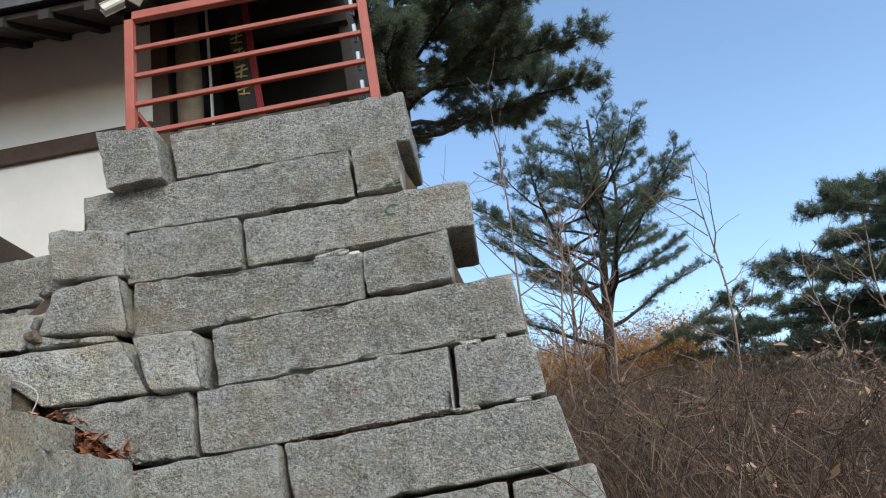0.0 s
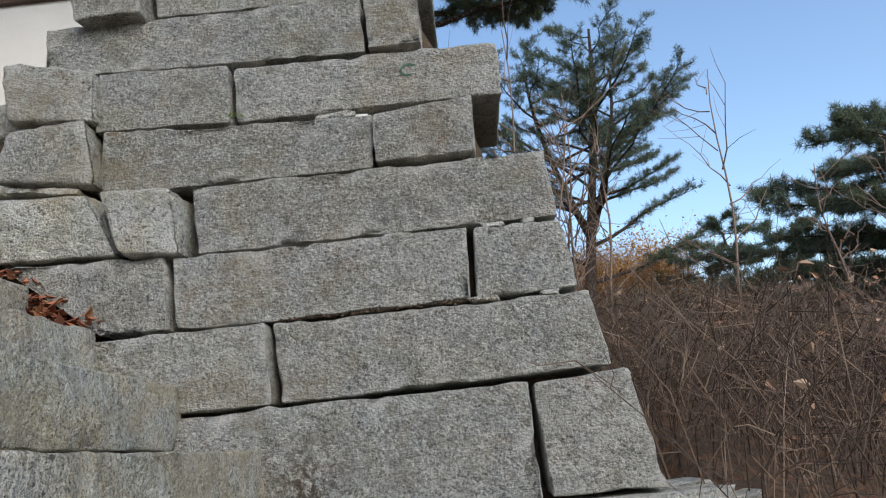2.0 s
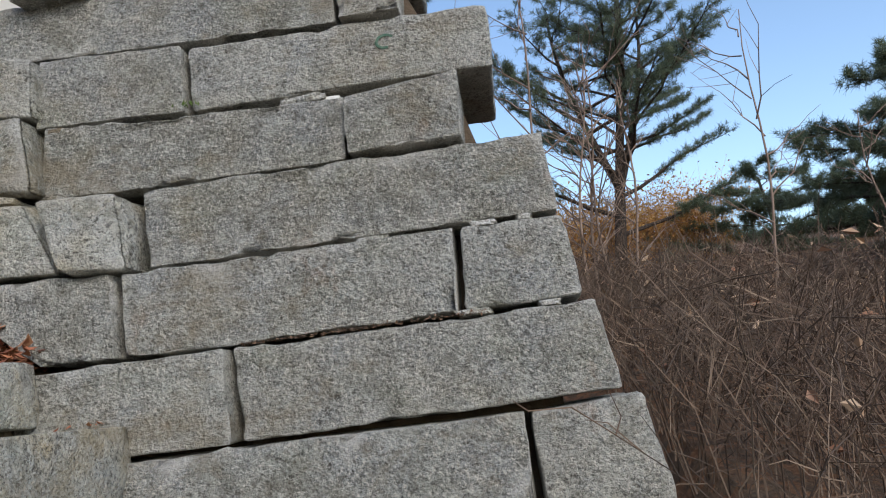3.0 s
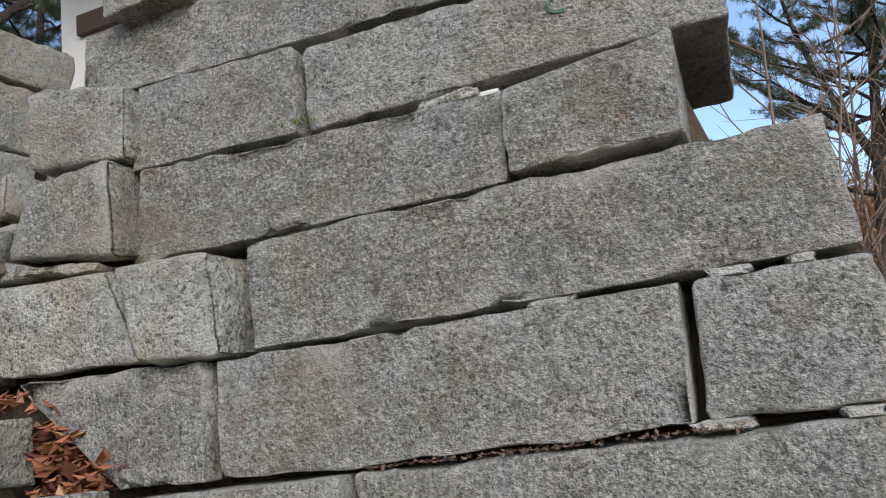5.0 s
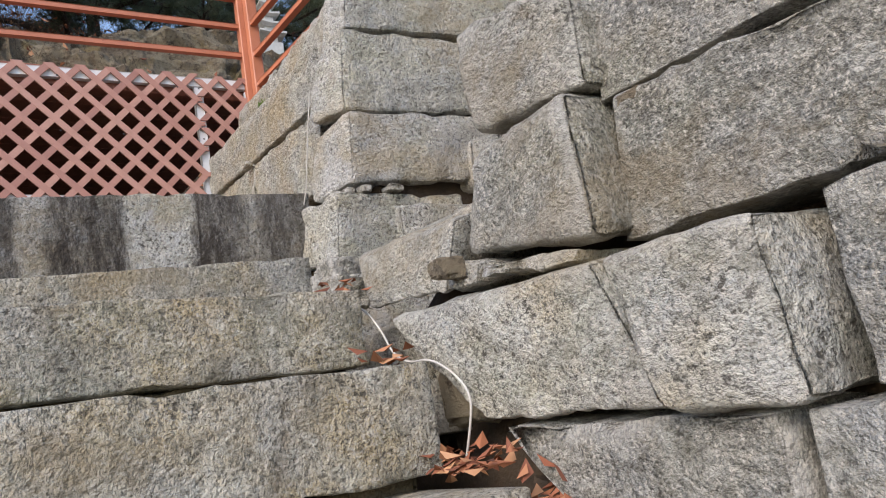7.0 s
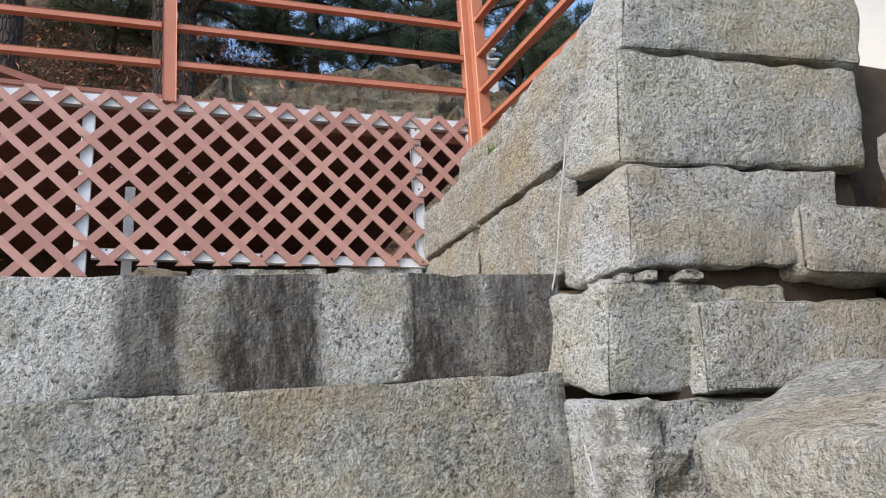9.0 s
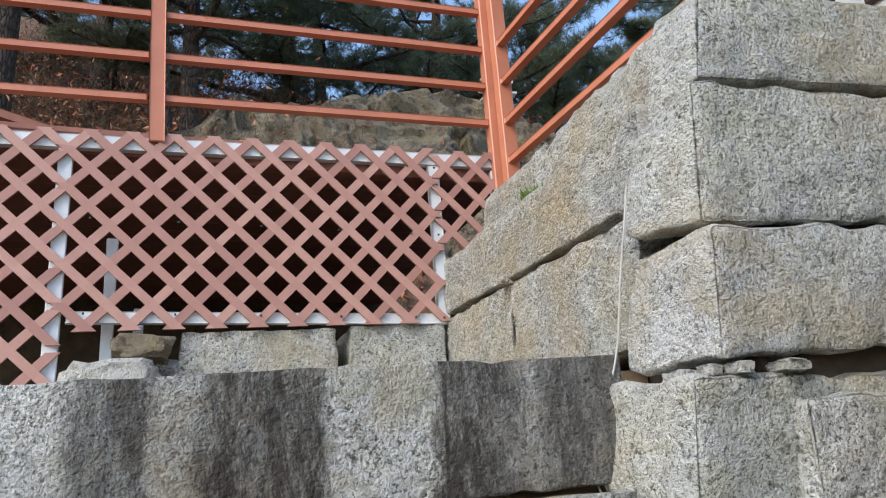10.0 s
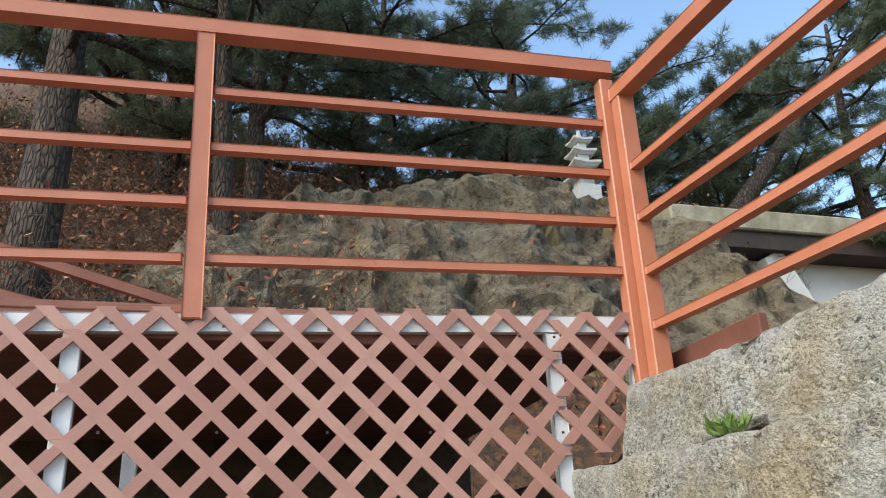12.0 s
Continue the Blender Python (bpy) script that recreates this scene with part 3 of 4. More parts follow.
for k in range(7):
    a0, a1 = 0.6 + 0.62 * k, 0.6 + 0.62 * (k + 1)
    p0, p1 = [(0.155 + 0.035 * math.cos(a), batter(3.30) + 0.17 * (3.46 + 0.028 * math.sin(a) - 3.29) - 0.006, 3.46 + 0.028 * math.sin(a)) for a in (a0, a1)]
    part("stroke", bar_bm(p0, p1, 0.008, 0.009, 0), M_GREEN, mark)

for k, (x, y, z, a, b) in enumerate(((1.02, 3.80, 1.60, 0.14, 0.06), (1.17, 3.95, 1.57, 0.12, 0.05), (1.05, 4.10, 1.62, 0.12, 0.05))):
    rubble(wall_front, (x, y, z), (a, 0.12, b), 60 + k, M_STONE_WARM, "foot_stone")

# left shoulder of the front wall, beside the steps
wall_shoulder = core("wall_shoulder", [(0.3, -2.75, -0.9, 3.80), (2.6, -2.6, -1.0, 3.85), (3.2, -1.9, -1.2, 4.02), (3.5, -1.6, -1.3, 4.12)], 1.2,
                     "jumbled grey and ochre granite blocks beside the steps")


def face_s(bl, br, tr, tl, y, depth=0.45, mat=None, lean=0.08, **kw):
    SEED[0] += 1
    return stone(wall_shoulder, (bl, br, tr, tl), y, depth, 'x', lean, mat, seed=SEED[0], **kw)


block(wall_shoulder, ((-1.495, 3.690, 2.722), (-1.000, 3.690, 2.698), (-1.130, 3.710, 2.968), (-1.850, 3.705, 2.998)), (0.0, 0.45, 0.05), M_STONE_WARM, r=0.04)
block(wall_shoulder, ((-1.985, 3.740, 3.045), (-1.615, 3.735, 3.012), (-1.560, 3.760, 3.180), (-2.110, 3.790, 3.225)), (-0.03, 0.34, 0.12), M_STONE_WARM, r=0.04)
block(wall_shoulder, ((-1.590, 3.725, 3.012), (-1.480, 3.725, 3.010), (-1.470, 3.735, 3.052), (-1.585, 3.735, 3.085)), (0.0, 0.2, 0.0), M_STONE_WARM, r=0.02, step=0.02)
block(wall_shoulder, ((-1.470, 3.722, 3.012), (-1.180, 3.722, 2.978), (-1.165, 3.732, 3.002), (-1.460, 3.732, 3.048)), (0.0, 0.2, 0.0), M_STONE_WARM, r=0.012, step=0.02)
block(wall_shoulder, ((-1.90, 3.92, 3.10), (-1.56, 3.88, 3.06), (-1.56, 3.92, 3.26), (-1.90, 3.95, 3.27)), (0.0, 0.4, 0.0), M_STONE_WARM, r=0.04)
face_s((-1.75, 3.40), (-1.35, 3.42), (-1.35, 3.62), (-1.65, 3.55), 4.05)
face_s((-2.35, 2.70), (-1.80, 2.70), (-1.95, 3.00), (-2.40, 3.02), 3.80, mat=M_STONE_WARM)
rubble(wall_shoulder, (-1.54, 3.70, 3.055), (0.03, 0.04, 0.026), 3, M_ROCK)
rubble(wall_shoulder, (-1.655, 3.79, 2.785), (0.075, 0.05, 0.075), 5, M_ROCK)
rubble(wall_shoulder, (-1.36, 3.80, 2.50), (0.10, 0.07, 0.11), 15, M_EARTH, "earth_clod")
rubble(wall_shoulder, (-1.17, 3.64, 2.33), (0.09, 0.07, 0.05), 12)
rubble(wall_shoulder, (-1.10, 3.90, 3.282), (0.035, 0.03, 0.016), 8, M_ROCK)
rubble(wall_shoulder, (-1.22, 3.78, 2.36), (0.12, 0.09, 0.09), 14, M_EARTH, "earth_clod")
rubble(wall_shoulder, (-2.32, 3.85, 3.16), (0.09, 0.07, 0.06), 9)
rubble(wall_shoulder, (-2.50, 3.93, 3.25), (0.08, 0.07, 0.07), 10)

# ---- the corner of large quoins and the recess behind it ----
wall_corner = core("wall_corner", [(0.3, -3.6, -2.86, 4.36), (4.5, -3.3, -2.86, 4.36)], 0.8, "tall corner of big squared pale granite quoins")


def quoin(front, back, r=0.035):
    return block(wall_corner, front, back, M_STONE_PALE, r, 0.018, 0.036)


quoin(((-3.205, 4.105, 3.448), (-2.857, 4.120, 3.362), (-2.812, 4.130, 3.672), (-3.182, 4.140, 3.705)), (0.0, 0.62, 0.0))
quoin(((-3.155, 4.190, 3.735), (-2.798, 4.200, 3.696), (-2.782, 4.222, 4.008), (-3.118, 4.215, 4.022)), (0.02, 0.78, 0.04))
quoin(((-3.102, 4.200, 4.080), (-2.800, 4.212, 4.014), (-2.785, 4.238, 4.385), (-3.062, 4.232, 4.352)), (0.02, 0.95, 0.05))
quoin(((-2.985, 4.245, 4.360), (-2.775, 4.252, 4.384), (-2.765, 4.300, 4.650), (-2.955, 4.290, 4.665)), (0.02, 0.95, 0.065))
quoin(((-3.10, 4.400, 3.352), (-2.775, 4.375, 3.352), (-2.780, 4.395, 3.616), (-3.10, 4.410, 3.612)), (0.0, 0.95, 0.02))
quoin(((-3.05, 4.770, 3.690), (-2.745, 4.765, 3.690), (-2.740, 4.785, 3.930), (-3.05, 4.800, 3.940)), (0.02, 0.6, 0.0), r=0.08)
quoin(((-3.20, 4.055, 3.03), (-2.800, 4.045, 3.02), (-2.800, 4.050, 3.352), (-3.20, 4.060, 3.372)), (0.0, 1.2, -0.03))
for i, (x, y) in enumerate(((-2.86, 4.215), (-2.83, 4.27), (-2.95, 4.20), (-2.82, 4.40))):
    rubble(wall_corner, (x, y, 3.688), (0.026 + 0.006 * i, 0.022 + 0.006 * i, 0.015), i + 20, M_STONE_WARM if i % 2 else None, "shim_stone")
wall_recess = core("wall_recess", [(0.3, -2.9, -1.1, 5.25), (4.08, -2.9, -1.1, 5.35)], 0.3, "shaded granite wall at the back of the recess")
for k in range(3):
    SEED[0] += 1
    stone(wall_recess, ((-2.7, 3.05 + 0.37 * k), (-1.25, 3.05 + 0.37 * k), (-1.25, 3.40 + 0.37 * k), (-2.7, 3.40 + 0.37 * k)), 5.05 + 0.02 * k, 0.3, 'x', 0.05, None, seed=SEED[0])
SEED[0] += 1
stone(wall_shoulder, ((-2.6, 2.9), (-1.5, 2.9), (-1.5, 3.28), (-2.6, 3.30)), 4.35, 0.6, 'x', 0.05, None, seed=SEED[0])

# ---- the rear wall beside the landing ----
wall_rear = core("wall_rear", [(0.3, -4.9, -3.0, 4.46), (4.45, -4.9, -3.0, 4.50), (4.66, -4.6, -3.0, 4.56)], 0.4, "low wall of ochre-stained granite blocks beside the landing")


def face_b(bl, br, tr, tl, y, mat=None, **kw):
    SEED[0] += 1
    return stone(wall_rear, (bl, br, tr, tl), y, kw.pop("depth", 0.4), 'x', 0.05, mat, seed=SEED[0], **kw)


face_b((-4.75, 3.80), (-3.955, 3.835), (-3.945, 4.190), (-4.75, 4.225), 4.24, M_STONE_RUN)
face_b((-3.93, 3.82), (-3.14, 3.80), (-3.09, 4.158), (-3.915, 4.188), 4.235, M_STONE_RUN)
face_b((-4.62, 4.232), (-3.06, 4.172), (-3.03, 4.455), (-4.60, 4.475), 4.24, M_STONE_RUN, r=0.03)
face_b((-4.52, 4.482), (-3.905, 4.480), (-3.90, 4.715), (-4.45, 4.735), 4.40, M_STONE_RUN)
face_b((-3.890, 4.480), (-3.05, 4.462), (-2.98, 4.725), (-3.885, 4.705), 4.375, M_STONE_RUN)
rubble(wall_rear, (-3.96, 4.24, 4.205), (0.03, 0.03, 0.016), 31, M_STONE_WARM, "shim_stone")

# ---- stone steps ----
stairs = thing("stone_stairs", "steep flight of worn grey-tan granite slab steps", "stairs")


def slab(x, z, y0, y1, h, run, mat=M_STONE_STEP, r=0.022, dz=0.0):
    SEED[0] += 1
    return stone(stairs, ((y0, z - h + dz), (y1, z - h), (y1, z), (y0, z + dz)), x, run, 'y', 0.03, mat, r=r, seed=SEED[0], name="step", step=0.05)


slab(1.02, 0.73, 1.45, 3.5, 0.26, 0.5)
slab(0.73, 0.97, 1.45, 3.45, 0.26, 0.5)
slab(0.44, 1.21, 1.4, 3.45, 0.25, 0.5)
slab(0.15, 1.45, 1.4, 3.47, 0.25, 0.5)
slab(-0.14, 1.69, 1.35, 3.50, 0.25, 0.5)
slab(-0.434, 1.931, 1.3, 3.545, 0.212, 0.55)
slab(-0.725, 2.175, 1.2, 3.600, 0.216, 0.5)
slab(-1.031, 2.402, 1.1, 3.620, 0.198, 0.5)
slab(-1.293, 2.602, 1.0, 3.635, 0.172, 0.5)
slab(-1.595, 2.868, 0.9, 3.655, 0.236, 0.5)
slab(-1.876, 3.094, 0.8, 3.668, 0.198, 0.55)
slab(-2.41, 3.055, 0.8, 3.72, 0.210, 0.6)
slab(-2.950, 3.447, 0.7, 4.065, 0.42, 0.4, dz=-0.13)
slab(-3.150, 3.785, 0.6, 4.185, 0.322, 0.42, M_STONE_DARK, dz=-0.13)
stair_bed = core("stair_bed", [(0.3, -3.3, 0.6, 1.0), (1.1, -3.3, 0.2, 1.0), (2.1, -3.3, -0.95, 1.0), (2.75, -3.3, -2.2, 1.0), (3.0, -3.3, -3.05, 1.0)], 2.62,
                 "packed earth and rubble under the steps")

for x, z, y1 in ((-0.434, 1.690, 3.50), (-0.725, 1.931, 3.545), (-1.031, 2.175, 3.59), (-1.293, 2.402, 3.61), (-1.595, 2.602, 3.62), (-1.876, 2.868, 3.635)):
    SEED[0] += 1
    stone(stair_bed, ((1.0, z - 0.03), (y1, z - 0.03), (y1, z + 0.035), (1.0, z + 0.035)), x - 0.055, 0.2, 'y', 0.0, M_JOINT, r=0.02, rough=0.03, seed=SEED[0], name="joint_earth")

# ---- footing under the lattice ----
footing = thing("lattice_footing", "two squared pale granite blocks under the lattice", "footing")
for y0, y1, z0, z1 in ((3.118, 3.758, 3.84, 4.170), (3.795, 4.245, 3.84, 4.200)):
    SEED[0] += 1
    stone(footing, ((y0, z0), (y1, z0), (y1 - 0.01, z1), (y0 + 0.02, z1 - 0.02)), -4.60, 0.3, 'y', 0.04, M_STONE_PALE, seed=SEED[0])
rubble(footing, (-4.55, 2.90, 3.93), (0.14, 0.19, 0.10), 41, M_STONE_PALE, square=0.5)
rubble(footing, (-4.62, 2.99, 4.09), (0.10, 0.12, 0.06), 44, M_ROCK, square=0.6)
rubble(footing, (-4.58, 3.776, 3.92), (0.03, 0.025, 0.08), 42)
rubble(footing, (-4.70, 3.08, 3.95), (0.10, 0.06, 0.10), 43)

# ---- lattice ----
XL = -4.60


def lattice_screen(y0, y1, z0, z1, label, peak, p=0.1605, w=0.036, rise=1.011, tip=0.03, zc=4.995):
    """Crossed, half-lapped slats cut to a panel that tips by 'tip'. peak: a place along y where two slats cross at z = zc."""
    th = thing("lattice_screen", label, "lattice screen", "lattice screens under the deck")
    for sgn, x in ((1, XL + 0.0100), (-1, XL + 0.0112)):
        c0 = peak - sgn * zc / rise
        for k in range(-40, 41):
            c = c0 + k * p
            za, zb = rise * (y0 - c) / sgn, rise * (y1 - c) / sgn
            lo, hi = max(z0, min(za, zb)), min(z1, max(za, zb))
            if hi - lo < 0.035:
                continue
            hw = 0.5 * w * math.sqrt(1 + 1 / rise ** 2)
            ya, yb = sgn * lo / rise + c, sgn * hi / rise + c
            pts = [(xx, yy - 0.022 - tip * (zz - zc), zz - 0.008 + 0.033 * (yy - 3.104)) for xx in (x - 0.0060, x + 0.0060) for yy, zz in ((ya - hw, lo), (ya + hw, lo), (yb + hw, hi), (yb - hw, hi))]
            mesh_ob("slat", pts, [(3, 2, 1, 0), (4, 5, 6, 7), (0, 1, 5, 4), (1, 2, 6, 5), (2, 3, 7, 6), (3, 0, 4, 7)], M_LATTICE, th)
    return th


main_screen = lattice_screen(2.69, 4.24, 4.165, 5.001, "faded pink-brown wooden diamond lattice with white battens", 3.104)
lattice_screen(0.9, 2.682, 3.86, 5.001, "tall pink-brown wooden diamond lattice standing on the landing", 2.615)
lattice_screen(4.252, 4.60, 4.50, 4.993, "narrow pink-brown wooden lattice beside the corner post", 4.229, 0.155, 0.034, 1.03, zc=4.988)

frame_th = main_screen
for a, b, w in (((XL - 0.02, 2.673, 3.78), (XL - 0.02, 2.673, 4.95), 0.055), ((XL - 0.02, 4.240, 4.19), (XL - 0.02, 4.235, 4.95), 0.05),
                ((XL - 0.02, 4.548, 4.72), (XL - 0.02, 4.548, 4.95), 0.04), ((XL - 0.12, 2.86, 3.78), (XL - 0.12, 2.86, 4.56), 0.045),
                ((XL - 0.25, 2.97, 3.80), (XL - 0.25, 2.97, 4.30), 0.04)):
    part("upright", bar_bm(a, b, 0.03, w, 0.003, (0, 1, 0)), M_WHITE, frame_th, "chipped white-painted batten")
part("bottom_rail", bar_bm((XL - 0.018, 2.72, 4.205), (XL - 0.018, 4.24, 4.215), 0.03, 0.045), M_WHITE, frame_th, "chipped white-painted batten")
part("top_rail", bar_bm((XL - 0.018, 0.9, 4.88), (XL - 0.018, 4.60, 4.995), 0.03, 0.060), M_WHITE, frame_th, "chipped white-painted batten")
for y in (2.78, 3.11, 3.44, 3.77, 4.10, 4.23):
    for z in (4.215, 4.60, 4.93):
        part("screw", box_bm(XL + 0.0165, XL + 0.0205, y - 0.004, y + 0.004, z - 0.004, z + 0.004, 0), M_BLACK, frame_th)

# ---- deck ----
deck = thing("deck", "raised timber deck painted dull red-brown", "deck")
part("edge_beam", box_bm(XL - 0.10, XL - 0.04, 0.6, 4.70, 4.90, 5.015), M_DECK, deck)
for k in range(19):
    x = XL - 0.17 - 0.145 * k
    part("deck_board", box_bm(x, x + 0.138, 0.6, 4.73, 4.985, 5.01, 0.003), M_DECK, deck)
part("side_board", box_bm(XL - 0.05, -4.12, 4.72, 4.755, 4.62, 4.90), M_DECK, deck)
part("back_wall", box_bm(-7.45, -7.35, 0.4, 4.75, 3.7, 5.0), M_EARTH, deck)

# ---- railing ----
railing = thing("deck_railing", "orange-red painted square steel tube railing", "railing")
RISE = 0.026
RZ = (5.142, 5.345, 5.552, 5.775)
for ya, yb in ((1.35, 1.34), (3.012, 2.984)):
    part("post", bar_bm((XL - 0.004, ya, 4.95), (XL - 0.004, yb, 6.034), 0.062, 0.062, 0.004, (0, 1, 0)), M_RAIL, railing)
part("corner_post", box_bm(XL - 0.03, XL + 0.03, 4.535, 4.595, 4.70, 6.035), M_RAIL, railing)
part("corner_post", box_bm(XL + 0.035, XL + 0.095, 4.57, 4.64, 4.68, 5.925), M_RAIL, railing)
for y0, y1 in ((0.0, 1.316), (1.374, 2.966), (3.028, 4.535)):
    for z in RZ:
        part("rail", bar_bm((XL - 0.003, y0, z + 0.015 + RISE * (y0 - 2.98)), (XL - 0.003, y1, z + 0.015 + RISE * (y1 - 2.98)), 0.034, 0.030), M_RAIL, railing)
part("top_rail", bar_bm((XL - 0.003, 0.0, 6.055 - 2.98 * RISE), (XL - 0.003, 4.60, 6.055 + 1.62 * RISE), 0.065, 0.060), M_RAIL, railing)
for z, fall in ((4.965, 0.04), (5.17, 0.04), (5.385, 0.055), (5.60, 0.055)):
    part("rail", bar_bm((XL + 0.095, 4.60, z), (-2.862, 4.62, z - 1.64 * fall), 0.034, 0.03), M_RAIL, railing)
part("top_rail", bar_bm((XL + 0.03, 4.60, 5.955), (-2.80, 4.62, 5.955 - 1.76 * 0.08), 0.062, 0.06), M_RAIL, railing)
part("post", box_bm(-2.862, -2.80, 4.59, 4.652, 4.60, 5.86), M_RAIL, railing)

# this railing takes the darkened paint to look shaded by the hall eaves
railing2 = thing("wall_railing", "orange-red steel tube railing on top of the front wall", "railing")
YF = 4.93
part("post", box_bm(-1.655, -1.590, YF - 0.03, YF + 0.03, 4.3, 5.83), M_RAIL_SHADED, railing2)
end_post = part("post", box_bm(0.035, 0.1, YF - 0.03, YF + 0.03, 4.3, 5.83), M_RAIL_SHADED, railing2)
for k, z in enumerate((4.80, 5.035, 5.27, 5.50)):
    part("rail", box_bm(-1.59, 0.035, YF - 0.017, YF + 0.017, z, z + 0.034), M_RAIL_SHADED, railing2)
    part("bracket", box_bm(-0.03, 0.0, YF + 0.03, YF + 0.06, z - 0.02, z + 0.13), M_STEEL, end_post, "dull galvanised steel bracket")
part("top_rail", box_bm(-1.655, 0.1, YF - 0.03, YF + 0.03, 5.76, 5.83), M_RAIL_SHADED, railing2)
part("brace", bar_bm((-1.60, YF + 0.03, 5.0), (-1.52, YF + 0.2, 4.85), 0.03, 0.03), M_RAIL_SHADED, railing2)
flood = thing("flood_lamp", "twin-headed pale floodlight on the railing post", "lamp")
part("stem", bar_bm((-1.62, YF, 5.83), (-1.62, YF, 5.93), 0.03, 0.03), M_BLACK, flood)
part("head", bar_bm((-1.66, YF - 0.05, 5.92), (-1.77, YF - 0.09, 5.84), 0.07, 0.05, 0.012), M_LAMP, flood)
part("head", bar_bm((-1.57, YF - 0.05, 5.90), (-1.49, YF - 0.09, 5.97), 0.07, 0.05, 0.012), M_LAMP, flood)

# ---- building on the terrace ----
hall = thing("temple_hall", "low white-plastered hall with dark timber beams and eaves", "building")
YB = 6.5
part("plaster_wall", box_bm(-3.95, -2.14, YB, YB + 0.2, 4.4, 7.5, 0), M_PLASTER, hall)
part("side_wall", box_bm(-4.15, -3.95, YB, 8.8, 4.4, 7.5, 0), M_PLASTER, hall)
part("beam", box_bm(-3.95, -2.14, YB - 0.05, YB, 5.76, 5.93), M_TIMBER, hall)
# room walls coloured near-black to stand for the unlit inside
part("back_wall", box_bm(-2.34, -0.25, 8.6, 8.8, 4.4, 8.4, 0), M_SHADE_AND_SIGN, hall)
part("inner_wall", box_bm(-2.34, -2.14, YB + 0.2, 8.6, 4.4, 8.4, 0), M_SHADE_AND_SIGN, hall)
part("end_wall", box_bm(-0.35, -0.25, YB + 0.2, 8.6, 4.4, 7.2, 0), M_SHADE_AND_SIGN, hall)
bm = bmesh.new()
bmesh.ops.create_cone(bm, cap_ends=True, segments=24, radius1=0.125, radius2=0.11, depth=3.0)
bmesh.ops.translate(bm, verts=bm.verts[:], vec=(-1.78, YB - 0.02, 5.95))
part("column", bm, M_COLUMN, hall, "cracked grey timber column", True)
# near-black panel carries the shade at the top of the opening
part("lintel_panel", box_bm(-2.14, -0.25, YB + 0.12, YB + 0.2, 6.75, 7.3, 0), M_SHADE_AND_SIGN, hall)
part("jamb", box_bm(-2.14, -1.98, YB - 0.02, YB + 0.06, 4.4, 7.4), M_TIMBER, hall)
sign = part("sign_board", bar_bm((-1.18, YB - 0.1, 5.4), (-1.30, YB - 0.1, 7.3), 0.02, 0.17, 0.003, (1, 0, 0.06)), M_SHADE_AND_SIGN, hall, "black hanging board with gilt characters")
for k in range(4):
    z = 6.02 + 0.19 * k
    cx = -1.20 - 0.063 * (z - 5.4)
    for a, b in (((-0.06, 0.0), (0.06, 0.03)), ((-0.01, -0.06), (0.01, 0.08)), ((-0.05, -0.04), (0.05, -0.05)), ((-0.05, 0.06), (0.04, 0.07))):
        part("character_stroke", bar_bm((cx + a[0], YB - 0.117, z + a[1]), (cx + b[0], YB - 0.117, z + b[1]), 0.006, 0.014, 0), M_GILT, sign, "gilt brush stroke")
part("sign_edge", bar_bm((-1.08, YB - 0.1, 5.4), (-1.20, YB - 0.1, 7.3), 0.04, 0.05, 0.003, (1, 0, 0.06)), M_RED, hall, "faded red edging")
part("door_edge", box_bm(-1.60, -1.585, YB, YB + 0.05, 4.4, 7.4), M_PLASTER, hall)


def slope_board(name, x0, x1, ya, za, yb, zb, t, mat, label=""):
    bm = bmesh.new()
    q = [(x, y, z + dz) for dz in (0, t) for x, y, z in ((x0, ya, za), (x1, ya, za), (x1, yb, zb), (x0, yb, zb))]
    v = [bm.verts.new(p) for p in q]
    for f in ((3, 2, 1, 0), (4, 5, 6, 7), (0, 1, 5, 4), (1, 2, 6, 5), (2, 3, 7, 6), (3, 0, 4, 7)):
        bm.faces.new([v[i] for i in f])
    return part(name, bm, mat, hall, label)


slope_board("soffit", -3.95, -0.22, 5.48, 6.50, 9.0, 8.6, 0.05, M_SOFFIT)
slope_board("roof", -3.97, -0.20, 5.40, 6.56, 9.0, 8.70, 0.12, M_TILE)
# rafters coloured near-black for the shade under the eaves
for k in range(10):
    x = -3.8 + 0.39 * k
    slope_board("rafter", x, x + 0.09, 5.44, 6.41, 6.6, 7.10, 0.09, M_SHADE_AND_SIGN)

# a low flat-roofed annexe beyond the terrace
annex = thing("annexe", "low cream concrete annexe with a brown soffit", "building")
part("parapet", box_bm(-10.7, -9.6, 8.1, 14.0, 7.82, 8.09, 0.02), M_FASCIA, annex)
part("soffit", box_bm(-10.65, -9.66, 8.16, 13.9, 7.60, 7.816, 0), M_SOFFIT, annex)
part("wall", box_bm(-10.6, -10.05, 8.6, 13.8, 4.6, 7.596, 0), M_PLASTER, annex)
part("buttress", bar_bm((-9.90, 9.55, 7.59), (-9.90, 9.98, 6.75), 0.25, 0.3), M_PLASTER, annex)

# handrails of a ramp on the deck
ramp_rail = thing("ramp_handrail", "dull red timber handrails slanting down behind the railing", "handrail")
part("rail", bar_bm((-5.6, 1.75, 5.66), (-5.6, 2.95, 5.30), 0.04, 0.045), M_DECK, ramp_rail)
part("rail", bar_bm((-5.6, 1.75, 5.44), (-5.6, 2.70, 5.20), 0.04, 0.045), M_DECK, ramp_rail)
part("baluster", bar_bm((-5.6, 2.93, 5.0), (-5.6, 2.93, 5.32), 0.05, 0.05, 0.003, (0, 1, 0)), M_DECK, ramp_rail)
